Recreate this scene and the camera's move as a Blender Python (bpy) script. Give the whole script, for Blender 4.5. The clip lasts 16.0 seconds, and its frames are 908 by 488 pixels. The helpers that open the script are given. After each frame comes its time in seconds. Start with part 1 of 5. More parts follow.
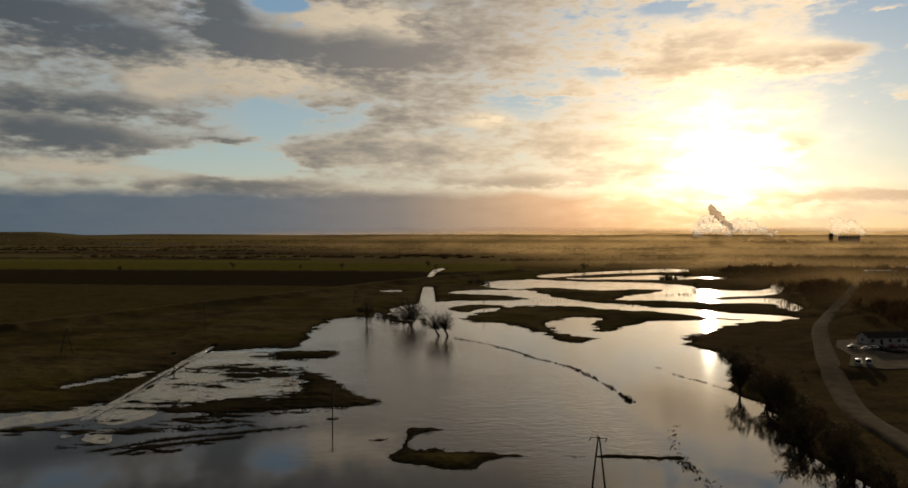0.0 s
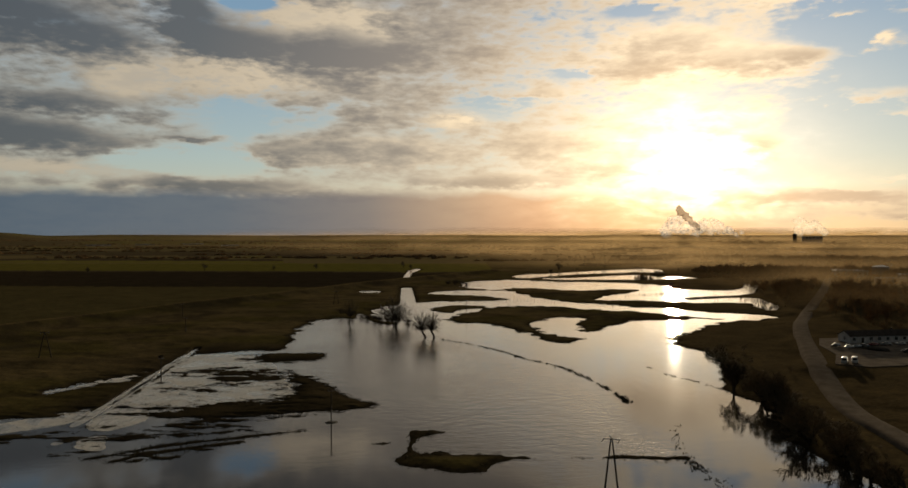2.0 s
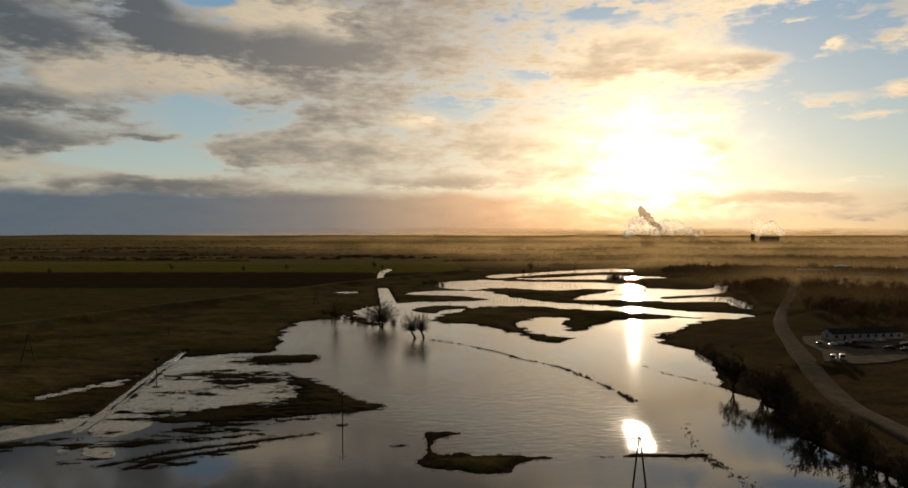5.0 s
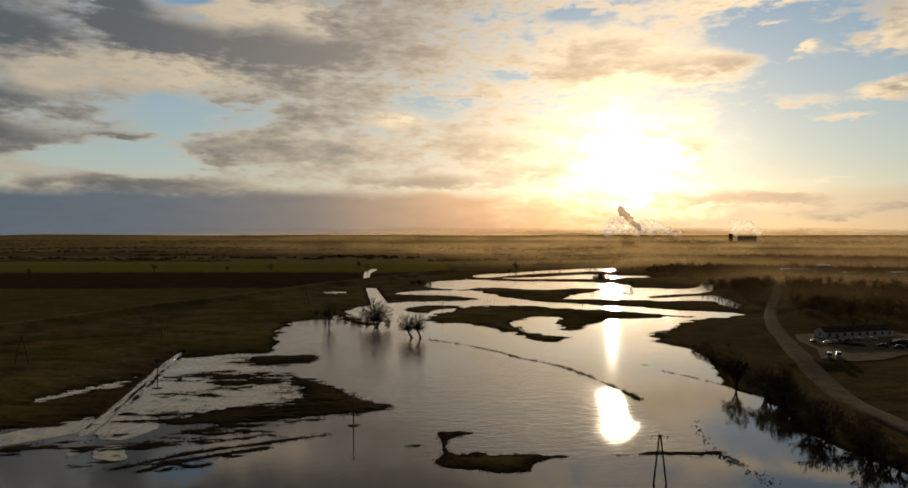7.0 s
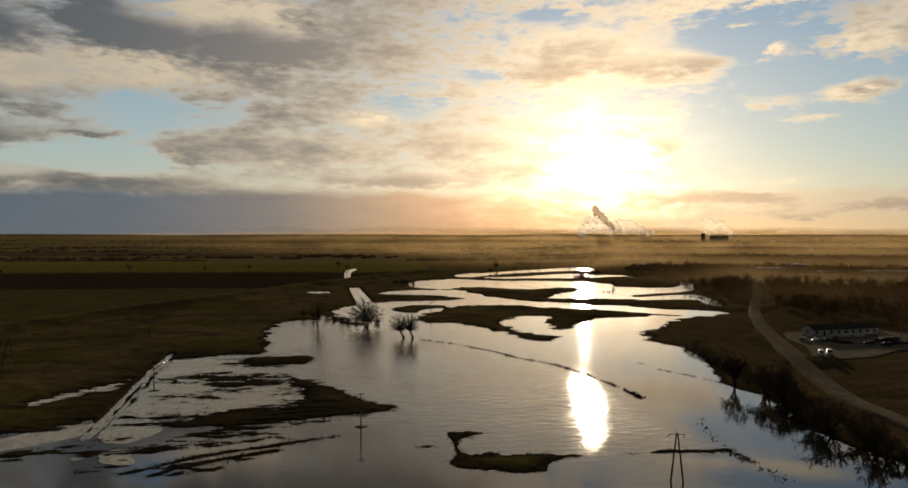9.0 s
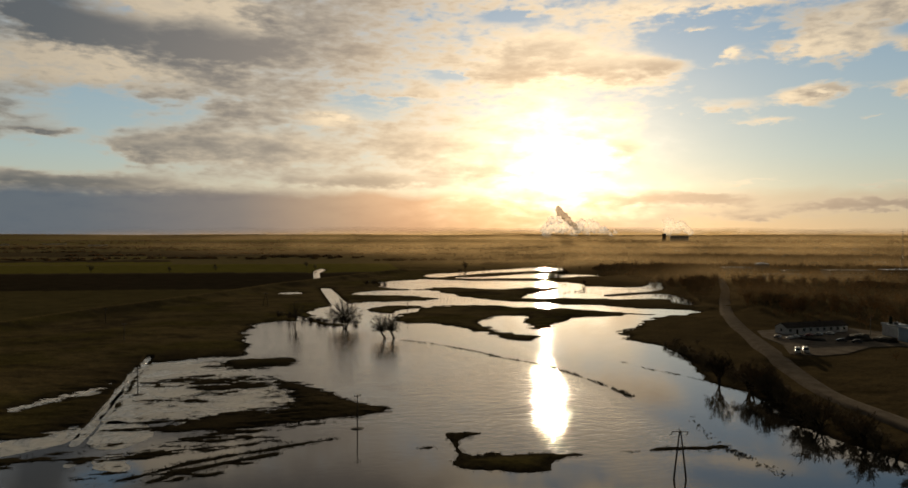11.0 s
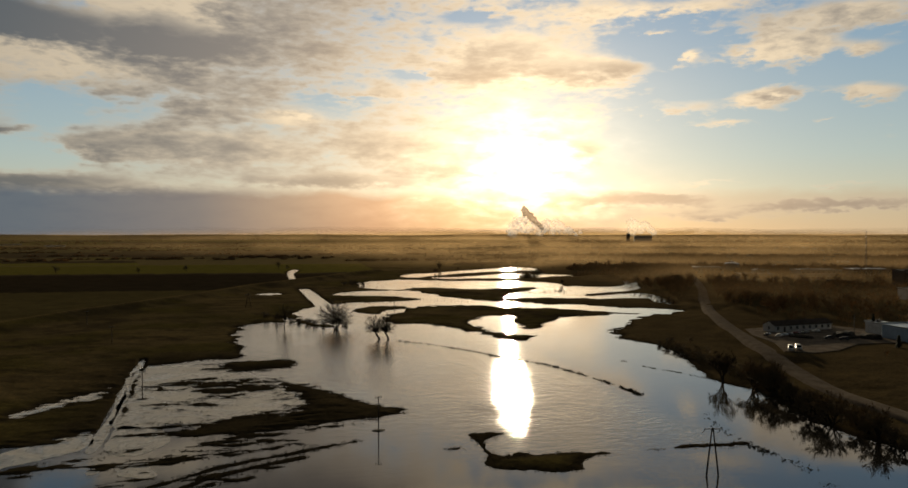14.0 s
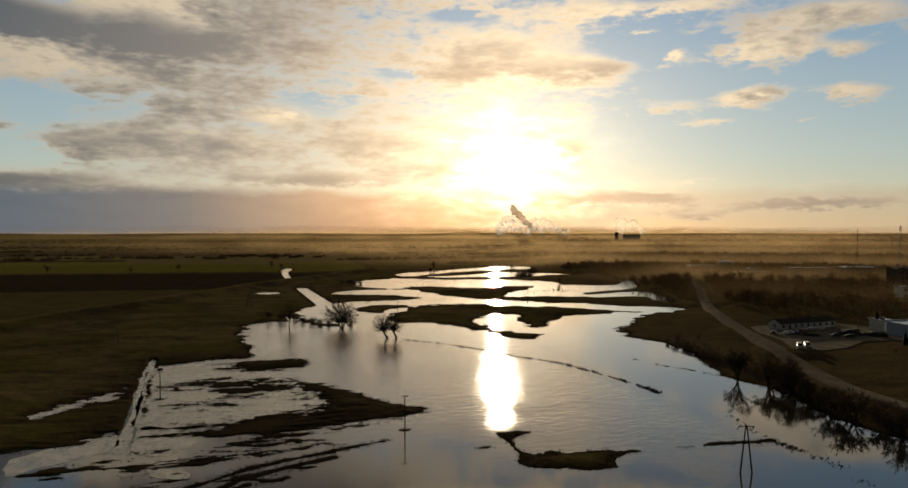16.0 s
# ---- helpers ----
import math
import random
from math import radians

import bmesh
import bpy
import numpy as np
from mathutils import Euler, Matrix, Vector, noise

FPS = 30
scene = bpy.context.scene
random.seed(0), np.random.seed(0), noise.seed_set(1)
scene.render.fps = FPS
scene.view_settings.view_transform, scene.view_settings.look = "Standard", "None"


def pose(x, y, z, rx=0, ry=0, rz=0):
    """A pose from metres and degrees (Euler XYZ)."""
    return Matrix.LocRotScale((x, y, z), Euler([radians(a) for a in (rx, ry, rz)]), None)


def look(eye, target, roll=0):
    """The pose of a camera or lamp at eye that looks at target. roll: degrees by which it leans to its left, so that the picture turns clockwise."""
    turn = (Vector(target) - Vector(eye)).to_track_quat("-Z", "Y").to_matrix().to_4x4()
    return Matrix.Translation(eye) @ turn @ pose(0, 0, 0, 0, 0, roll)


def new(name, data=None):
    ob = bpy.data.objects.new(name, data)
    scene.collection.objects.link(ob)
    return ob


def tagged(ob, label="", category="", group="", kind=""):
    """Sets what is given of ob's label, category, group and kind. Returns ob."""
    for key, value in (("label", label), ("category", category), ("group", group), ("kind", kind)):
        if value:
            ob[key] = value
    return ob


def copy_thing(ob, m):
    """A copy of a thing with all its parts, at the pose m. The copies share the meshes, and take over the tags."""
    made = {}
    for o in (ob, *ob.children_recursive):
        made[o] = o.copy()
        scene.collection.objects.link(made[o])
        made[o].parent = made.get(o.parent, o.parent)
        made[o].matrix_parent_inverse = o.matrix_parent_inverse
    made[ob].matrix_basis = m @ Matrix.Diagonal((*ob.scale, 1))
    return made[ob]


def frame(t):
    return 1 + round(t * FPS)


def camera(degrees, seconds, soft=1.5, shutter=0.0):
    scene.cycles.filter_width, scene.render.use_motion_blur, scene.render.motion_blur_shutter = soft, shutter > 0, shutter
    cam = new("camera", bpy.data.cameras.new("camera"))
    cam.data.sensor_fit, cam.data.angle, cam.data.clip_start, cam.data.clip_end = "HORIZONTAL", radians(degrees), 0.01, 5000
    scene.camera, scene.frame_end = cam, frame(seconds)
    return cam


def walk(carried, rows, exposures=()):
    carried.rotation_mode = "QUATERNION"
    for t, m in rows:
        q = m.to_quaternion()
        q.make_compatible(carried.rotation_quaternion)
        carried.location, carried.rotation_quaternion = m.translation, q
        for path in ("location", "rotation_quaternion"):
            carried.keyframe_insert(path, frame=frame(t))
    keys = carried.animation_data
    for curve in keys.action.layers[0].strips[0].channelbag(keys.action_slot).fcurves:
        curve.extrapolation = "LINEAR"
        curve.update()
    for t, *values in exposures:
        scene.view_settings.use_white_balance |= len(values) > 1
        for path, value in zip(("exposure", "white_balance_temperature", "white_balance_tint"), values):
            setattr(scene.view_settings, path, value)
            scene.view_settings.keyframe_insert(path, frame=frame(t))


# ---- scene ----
# Camera: a drone about 50 m over a flooded river plain, sliding sideways and turning slowly to the right.
cam = camera(64.7, 16.0, soft=1.6)
PATH = [
    (0.0, 0.00, -0.00, 50.00, -0.93, 0.02, -0.00),
    (0.5, -2.04, 0.38, 50.02, -0.92, 0.02, -0.64),
    (1.0, -4.11, 0.85, 50.01, -0.91, 0.03, -1.27),
    (1.5, -6.19, 1.40, 49.99, -0.89, 0.03, -1.89),
    (2.0, -8.35, 1.96, 49.98, -0.89, 0.03, -2.47),
    (2.5, -10.40, 2.45, 50.00, -0.89, 0.03, -3.01),
    (3.0, -12.53, 2.74, 50.02, -0.89, 0.03, -3.53),
    (3.5, -14.74, 2.85, 50.06, -0.89, 0.02, -4.03),
    (4.0, -16.98, 2.93, 50.12, -0.89, 0.01, -4.53),
    (6.5, -27.93, 4.25, 50.00, -0.89, 0.00, -6.80),
    (7.0, -29.86, 4.56, 49.97, -0.90, -0.00, -7.17),
    (7.5, -32.05, 5.03, 49.99, -0.91, -0.00, -7.52),
    (8.0, -34.27, 5.51, 49.98, -0.93, -0.00, -7.96),
    (8.5, -36.52, 6.02, 49.96, -0.94, -0.00, -8.55),
    (9.0, -38.58, 6.52, 49.98, -0.94, -0.00, -9.28),
    (11.5, -49.53, 8.82, 50.14, -0.93, -0.02, -12.85),
    (12.0, -51.92, 9.42, 50.16, -0.92, -0.02, -13.33),
    (12.5, -54.40, 10.08, 50.17, -0.92, -0.02, -13.81),
    (13.0, -56.81, 10.79, 50.17, -0.92, -0.01, -14.29),
    (13.5, -59.22, 11.50, 50.16, -0.92, -0.01, -14.76),
    (14.0, -61.58, 12.17, 50.15, -0.93, -0.01, -15.22),
    (14.5, -64.02, 12.81, 50.13, -0.95, -0.00, -15.59),
    (15.0, -66.56, 13.48, 50.11, -0.97, -0.00, -15.84),
    (15.5, -68.86, 14.26, 50.12, -1.01, 0.00, -16.07),
    (16.0, -71.17, 15.12, 50.13, -1.03, 0.01, -16.28),
]
walk(cam, [(t, pose(x, y, z, 90 + pitch, lean, yaw)) for t, x, y, z, pitch, lean, yaw in PATH], [(0.0, 0.0, 6800.0, 11.0), (16.0, 0.0, 6800.0, 11.0)])

# ---------------------------------------------------------------- light
SUN_AZ, SUN_EL = 19.6, 6.6          # degrees clockwise from +y, and above the horizon


def heading(az, el):
    a, e = radians(az), radians(el)
    return Vector((math.sin(a) * math.cos(e), math.cos(a) * math.cos(e), math.sin(e)))


sun_data = bpy.data.lights.new("sun", "SUN")
sun_data.energy, sun_data.angle, sun_data.color = 3.6, radians(0.6), (1.0, 0.84, 0.60)
sun = new("sun", sun_data)
sun.matrix_world = look(heading(SUN_AZ, SUN_EL) * 900, (0, 0, 0))


class Val:
    """A node socket with arithmetic, to write shader sums as plain formulas."""

    def __init__(self, tree, socket):
        self.tree, self.socket = tree, socket

    def op(self, kind, *others, clamp=False):
        n = self.tree.nodes.new("ShaderNodeMath")
        n.operation, n.use_clamp = kind, clamp
        for i, v in enumerate((self, *others)):
            if isinstance(v, Val):
                self.tree.links.new(v.socket, n.inputs[i])
            else:
                n.inputs[i].default_value = v
        return Val(self.tree, n.outputs[0])

    def __add__(self, o): return self.op("ADD", o)
    def __radd__(self, o): return self.op("ADD", o)
    def __sub__(self, o): return self.op("SUBTRACT", o)
    def __rsub__(self, o): return (self * -1.0) + o
    def __mul__(self, o): return self.op("MULTIPLY", o)
    def __rmul__(self, o): return self.op("MULTIPLY", o)
    def __truediv__(self, o): return self.op("DIVIDE", o)
    def clamp(self): return self.op("ADD", 0.0, clamp=True)
    def abs(self): return self.op("ABSOLUTE")
    def max(self, o): return self.op("MAXIMUM", o)
    def min(self, o): return self.op("MINIMUM", o)

    def step(self, a, b, lo=0.0, hi=1.0):
        """lo below a, hi above b, smooth between."""
        n = self.tree.nodes.new("ShaderNodeMapRange")
        n.interpolation_type = "SMOOTHSTEP"
        self.tree.links.new(self.socket, n.inputs[0])
        for i, v in enumerate((a, b, lo, hi)):
            n.inputs[1 + i].default_value = v
        return Val(self.tree, n.outputs[0])

    def bell(self, width):
        """exp(-(v / width)^2)"""
        s = self * (1.0 / width)
        return (s * s * -1.0).op("EXPONENT")


def put(tree, socket, v):
    if isinstance(v, Val):
        tree.links.new(v.socket, socket)
    else:
        socket.default_value = v


def mixed(tree, fac, a, b, kind="MIX"):
    n = tree.nodes.new("ShaderNodeMix")
    n.data_type, n.blend_type, n.clamp_factor = "RGBA", kind, True
    for i, v in ((0, fac), (6, a), (7, b)):
        put(tree, n.inputs[i], v if isinstance(v, (Val, float, int)) else (*v, 1.0))
    return Val(tree, n.outputs[2])


def ramp(tree, v, stops):
    n = tree.nodes.new("ShaderNodeValToRGB")
    e = n.color_ramp.elements
    while len(e) < len(stops):
        e.new(0.5)
    for k, (p, c) in zip(e, stops):
        k.position, k.color = p, (*c, 1.0)
    put(tree, n.inputs[0], v)
    return Val(tree, n.outputs[0])


def xyz(tree, x, y, z=0.0):
    n = tree.nodes.new("ShaderNodeCombineXYZ")
    for i, v in enumerate((x, y, z)):
        put(tree, n.inputs[i], v)
    return Val(tree, n.outputs[0])


def grain(tree, vec, scale, detail=4.0, rough=0.55, distort=0.0, out=0):
    n = tree.nodes.new("ShaderNodeTexNoise")
    if vec is not None:
        put(tree, n.inputs["Vector"], vec)
    n.inputs["Scale"].default_value = scale
    n.inputs["Detail"].default_value = detail
    n.inputs["Roughness"].default_value = rough
    n.inputs["Distortion"].default_value = distort
    return Val(tree, n.outputs[out])


# Clouds of this sky: azimuth, elevation, half width, half height (degrees), cover, thickness
CLOUDS_A = [(-29.5, 14.8, 5.0, 1.3, 0.6, 1.2), (-24.5, 13.6, 3.6, 1.0, 0.6, 0.9), (-17.7, 15.9, 2.3, 1.9, 0.7, 1.25), (-14.3, 14.1, 3.5, 1.1, 0.7, 1.1), (-5.8, 13.9, 5.8, 2.4, 0.6, 0.6), (-8.8, 16.4, 3.6, 1.1, 0.9, -0.7), (-27.0, 9.0, 6.2, 0.8, 0.7, 0.85), (-29.4, 7.0, 5.3, 0.8, 0.7, 0.85), (-25.1, 6.2, 5.0, 0.7, 0.7, 0.6), (-17.4, 7.0, 1.7, 0.2, 0.8, 0.7), (-30.5, 12.8, 2.4, 0.6, 0.5, 0.5), (-16.3, 5.2, 5.0, 1.0, -0.95, -0.4), (-20.7, 5.2, 3.7, 0.5, -0.8, -0.3), (-13.1, 17.2, 2.4, 0.5, -1.5, -0.9), (-14.9, 8.4, 2.4, 1.3, -0.65, -0.3), (-10.9, 6.1, 2.8, 0.7, 1.1, 0.45)]
CLOUDS_B = [(-3.1, 6.3, 4.9, 1.1, 1.0, 0.4), (-16.3, 3.6, 5.6, 0.5, 1.3, 0.95), (-28.9, 4.6, 8.0, 0.5, 0.6, -0.4), (-15.2, 11.7, 5.9, 1.3, 0.6, -0.5), (-8.8, 8.3, 4.2, 1.7, 0.2, 0.2), (-22.0, 10.8, 1.7, 1.0, 0.6, -0.7), (-6.4, 13.5, 3.1, 1.1, 0.4, 0.6), (1.4, 14.8, 5.6, 2.6, 0.5, 0.55), (-2.8, 9.7, 5.8, 1.4, 0.4, 0.35), (6.0, 4.0, 5.4, 0.4, 1.0, 0.8), (9.0, 6.8, 3.9, 1.3, 0.7, 0.5), (13.8, 5.0, 3.3, 0.7, 0.9, 0.7), (-11.4, 9.0, 4.0, 1.1, -0.5, -0.1), (2.5, 8.8, 1.8, 0.5, 0.8, -0.4), (-4.3, 15.5, 1.7, 1.0, 0.6, -0.6), (-9.1, 2.9, 8.3, 0.3, 0.8, 0.6)]
CLOUDS_C = [(18.7, 14.3, 3.2, 0.9, 0.6, 0.35), (23.0, 12.6, 5.3, 0.7, 0.7, 0.42), (16.0, 12.2, 2.9, 1.1, 0.6, 0.5), (28.4, 12.6, 1.6, 0.6, 0.6, 0.55), (9.0, 10.8, 2.7, 0.4, 0.6, 0.4), (25.4, 6.4, 1.7, 0.7, 1.2, 1.0), (30.1, 2.5, 3.4, 0.6, 1.0, 0.6), (4.5, 9.9, 3.6, 0.9, -0.6, -0.2), (12.2, 12.2, 1.5, 0.3, -1.1, -0.4), (30.3, 7.0, 3.2, 2.9, -1.0, -0.4), (30.2, 14.2, 3.2, 1.1, -0.8, -0.3), (16.5, 16.7, 2.0, 0.4, -1.2, -0.4), (19.9, 13.5, 4.0, 1.2, 0.7, 0.55), (25.9, 12.2, 3.9, 0.8, 0.9, 0.5), (32.5, 9.3, 2.8, 0.7, 1.5, 0.6), (35.6, 8.1, 2.0, 0.3, 1.3, 0.3)]
CLOUDS_D = [(40.0, 10.1, 1.7, 0.4, 1.4, 0.65), (38.1, 9.7, 1.7, 0.6, 1.4, -0.1), (38.7, 13.1, 2.1, 0.9, 1.5, 0.0), (41.9, 13.0, 1.6, 0.8, 1.5, 0.25), (33.5, 13.0, 0.9, 0.6, 1.5, 0.0), (45.1, 9.6, 2.3, 0.7, 1.5, 0.25), (45.2, 12.6, 1.7, 0.5, 1.3, 0.1), (44.1, 14.9, 6.5, 1.1, 1.5, 0.3), (32.8, 16.6, 5.5, 0.6, 1.4, 0.1), (34.5, 3.8, 2.7, 0.2, 1.0, 0.0), (43.3, 2.0, 6.2, 0.4, 1.5, 0.9), (44.2, 3.3, 2.4, 0.2, 0.9, 0.1), (30.3, 2.7, 4.4, 0.5, 1.3, 0.8), (35.1, 1.3, 5.2, 0.5, 0.9, 0.6), (31.7, 15.1, 0.9, 0.2, 1.0, 0.0), (42.5, 8.0, 0.8, 0.2, 1.0, 0.0)]


def cloud_group():
    """Cover and thickness of cloud at an azimuth and elevation: lumps torn by noise, and a high sheet seen in perspective."""
    t = bpy.data.node_groups.new("cloud_density", "ShaderNodeTree")
    for nm in ("azimuth", "elevation"):
        t.interface.new_socket(nm, in_out="INPUT", socket_type="NodeSocketFloat")
    for nm in ("cover", "thickness", "rough", "broad"):
        t.interface.new_socket(nm, in_out="OUTPUT", socket_type="NodeSocketFloat")
    gi, go = t.nodes.new("NodeGroupInput"), t.nodes.new("NodeGroupOutput")
    a0, e0 = Val(t, gi.outputs[0]), Val(t, gi.outputs[1])
    za, ra = e0 * 0.01745 + 0.10, a0 * 0.01745
    px, py = ra.op("SINE") / za, ra.op("COSINE") / za
    sheet = grain(t, xyz(t, px, py, 3.1), 2.6, 5.0, 0.56, 0.3)
    na = grain(t, xyz(t, a0 * 0.10, e0 * 0.24, 0.0), 2.2, 3.0, 0.6)
    nb = grain(t, xyz(t, a0 * 0.10, e0 * 0.26, 9.0), 3.4, 6.0, 0.55, 0.2)
    nc = grain(t, xyz(t, a0 * 0.10, e0 * 0.30, 5.0), 8.0, 4.0, 0.55, 0.2)
    wa, we = a0 + (na - 0.5) * 3.0 + (nb - 0.5) * 3.0 + (nc - 0.5) * 1.8, e0 + (na - 0.5) * -0.9 + (nb - 0.5) * 1.1 + (nc - 0.5) * 1.0
    high = e0.step(3.0, 10.0, 0.35, 1.0)
    puffy = high * a0.step(-6.0, 8.0, 0.55, 1.0)
    cover = (sheet - 0.5) * 1.5 * high + (nb - 0.5) * 1.5 + (nc - 0.5) * 1.3 * puffy + a0.step(26.0, 33.0, 0.22, -0.62).max(e0.step(16.5, 21.0, -1.0, 0.75)) + e0.step(16.5, 21.0, 0.0, 1.2) * a0.step(4.0, 20.0, 1.0, 0.0)
    thick = (sheet - 0.5) * 1.1 * high + (nb - 0.5) * 1.4 + (nc - 0.5) * 1.3 * high + a0.step(4.0, 22.0, 0.26, -0.05) + e0.step(16.5, 21.0, 0.0, 1.3) * a0.step(4.0, 20.0, 1.0, -0.35)
    for a, e, sa, se, wt, dark in CLOUDS_A + CLOUDS_B + CLOUDS_C + CLOUDS_D:
        u, v = wa.op("MULTIPLY_ADD", 1.0 / sa, -a / sa), we.op("MULTIPLY_ADD", 1.0 / se, -e / se)
        lump = u.op("MULTIPLY_ADD", u, v * v).op("MULTIPLY", -0.9).op("EXPONENT")
        cover = lump.op("MULTIPLY_ADD", wt, cover)
        if dark:
            thick = lump.op("MULTIPLY_ADD", dark, thick)
    for k, v in enumerate((cover, thick, nb, na)):
        t.links.new(v.socket, go.inputs[k])
    return t


def make_sky():
    w = bpy.data.worlds.new("evening_sky")
    w.use_nodes = True
    scene.world = w
    t = w.node_tree
    t.nodes.clear()
    coord = t.nodes.new("ShaderNodeTexCoord")
    sep = t.nodes.new("ShaderNodeSeparateXYZ")
    t.links.new(coord.outputs["Generated"], sep.inputs[0])
    x, y, z = (Val(t, s) for s in sep.outputs)
    az = x.op("ARCTAN2", y) * 57.29578
    el = z.op("ARCSINE") * 57.29578
    elp = el.max(0.0)
    # clear sky
    sky = t.nodes.new("ShaderNodeTexSky")
    sky.sky_type, sky.sun_disc = "NISHITA", False
    sky.sun_elevation, sky.sun_rotation = radians(SUN_EL), radians(SUN_AZ)
    sky.air_density, sky.dust_density, sky.ozone_density = 1.0, 0.25, 1.5
    clear = mixed(t, 1.0, Val(t, sky.outputs[0]), (SKY_STRENGTH * 0.88, SKY_STRENGTH * 0.98, SKY_STRENGTH * 1.34), "MULTIPLY")
    clear = mixed(t, 0.60, clear, ramp(t, elp * (1.0 / 40.0), [(0.0, (0.62, 0.60, 0.52)), (0.14, (0.45, 0.61, 0.74)), (0.4, (0.23, 0.44, 0.76)), (1.0, (0.14, 0.24, 0.42))]))
    # angle from the sun, wider than high
    da, de = az - SUN_AZ - 0.9, el - 5.6
    near = ((da * da) * 0.8 + (de * de) * 1.25).op("SQRT")
    # cloud fields
    group = cloud_group()

    def density(a0, e0):
        n = t.nodes.new("ShaderNodeGroup")
        n.node_tree = group
        put(t, n.inputs[0], a0)
        put(t, n.inputs[1], e0)
        return [Val(t, o) for o in n.outputs]

    cover, thick, nb, na = density(az, elp)
    alpha = cover.step(-0.35, 0.65)
    shade = thick.step(-0.30, 1.25) * cover.step(-0.15, 0.45)
    rim = (thick + 0.05).bell(0.35) * cover.step(0.1, 0.8)
    warm = (near * (1.0 / 50.0)).clamp()
    lit = ramp(t, warm, [(0.0, (1.3, 1.05, 0.76)), (0.18, (1.02, 0.90, 0.75)), (0.4, (0.70, 0.65, 0.59)), (0.7, (0.48, 0.455, 0.43)), (1.0, (0.38, 0.39, 0.40))])
    core = ramp(t, warm, [(0.0, (0.80, 0.55, 0.32)), (0.18, (0.44, 0.345, 0.275)), (0.4, (0.205, 0.195, 0.21)), (0.7, (0.070, 0.092, 0.132)), (1.0, (0.040, 0.060, 0.100))])
    lit = mixed(t, rim * 0.40, lit, mixed(t, 1.0, lit, (1.42, 1.34, 1.18), "MULTIPLY"))
    cloud = mixed(t, shade * 0.90, lit, core)
    body = mixed(t, alpha * 0.93, clear, cloud)
    # low bank of cloud over the horizon
    edge = el + (nb - 0.5) * 1.2 + (na - 0.5) * 0.9
    low = edge.step(2.5, 3.5, 1.0, 0.0)
    tone = ramp(t, (az * (1.0 / 90.0) + 0.5).clamp(), [
        (0.0, (0.080, 0.12, 0.19)), (0.16, (0.085, 0.135, 0.22)), (0.33, (0.112, 0.152, 0.225)), (0.45, (0.21, 0.205, 0.235)), (0.53, (0.42, 0.31, 0.25)),
        (0.60, (0.62, 0.36, 0.22)), (0.68, (0.84, 0.50, 0.24)), (0.74, (0.84, 0.50, 0.25)), (0.82, (0.62, 0.44, 0.32)), (1.0, (0.50, 0.40, 0.33))])
    body = mixed(t, low * az.step(22.0, 34.0, 0.95, 0.45), body, tone)
    # dims the unseen sky overhead and away from the sunset, to darken the ground
    away = x * math.sin(radians(SUN_AZ)) + y * math.cos(radians(SUN_AZ))
    dim = away.step(-0.1, 0.75, 0.22, 1.0) * z.step(0.40, 0.80, 1.0, 0.26)
    body = mixed(t, 1.0, body, xyz(t, dim, dim * 0.92, dim * 0.76), "MULTIPLY")
    # the sun's aureole through thin cloud
    rag = (nb - 0.5) * 8.0 + (na - 0.5) * 4.5
    veil = 1.0 - shade * alpha * 0.55
    low_wide = de.step(-4.0, 2.0, 0.62, 1.0)
    core_r = near * low_wide + rag * 1.15
    glow = core_r.max(0.0).bell(2.9) * 1.5 * veil * el.step(-0.3, 2.8, 0.22, 1.0)
    wide = ((near * low_wide + rag * 0.5).max(0.0).bell(6.5) * 0.36 * veil + near.bell(14.0) * 0.30) * el.step(-0.3, 2.8, 0.5, 1.0)
    for amount, tint in ((glow, (1.0, 0.84, 0.64)), (wide, (1.0, 0.76, 0.48))):
        body = mixed(t, 1.0, body, mixed(t, 1.0, tint, xyz(t, amount, amount, amount), "MULTIPLY"), "ADD")
    bg = t.nodes.new("ShaderNodeBackground")
    t.links.new(body.socket, bg.inputs[0])
    bg.inputs[1].default_value = 1.0
    out = t.nodes.new("ShaderNodeOutputWorld")
    t.links.new(bg.outputs[0], out.inputs[0])


SKY_STRENGTH = 0.085
make_sky()
scene.view_settings.exposure = 0.0

# ---------------------------------------------------------------- materials


def material(name, rough=0.9, metal=0.0, spec=0.5):
    m = bpy.data.materials.new(name)
    m.use_nodes = True
    b = m.node_tree.nodes["Principled BSDF"]
    b.inputs["Roughness"].default_value = rough
    b.inputs["Metallic"].default_value = metal
    b.inputs["Specular IOR Level"].default_value = spec
    return m, m.node_tree, b


def place_of(tree):
    return Val(tree, tree.nodes.new("ShaderNodeNewGeometry").outputs["Position"])


def object_of(tree):
    return Val(tree, tree.nodes.new("ShaderNodeTexCoord").outputs["Object"])


def bumped(tree, shader, height, strength, distance):
    n = tree.nodes.new("ShaderNodeBump")
    n.inputs["Strength"].default_value = strength
    n.inputs["Distance"].default_value = distance
    put(tree, n.inputs["Height"], height)
    tree.links.new(n.outputs[0], shader.inputs["Normal"])


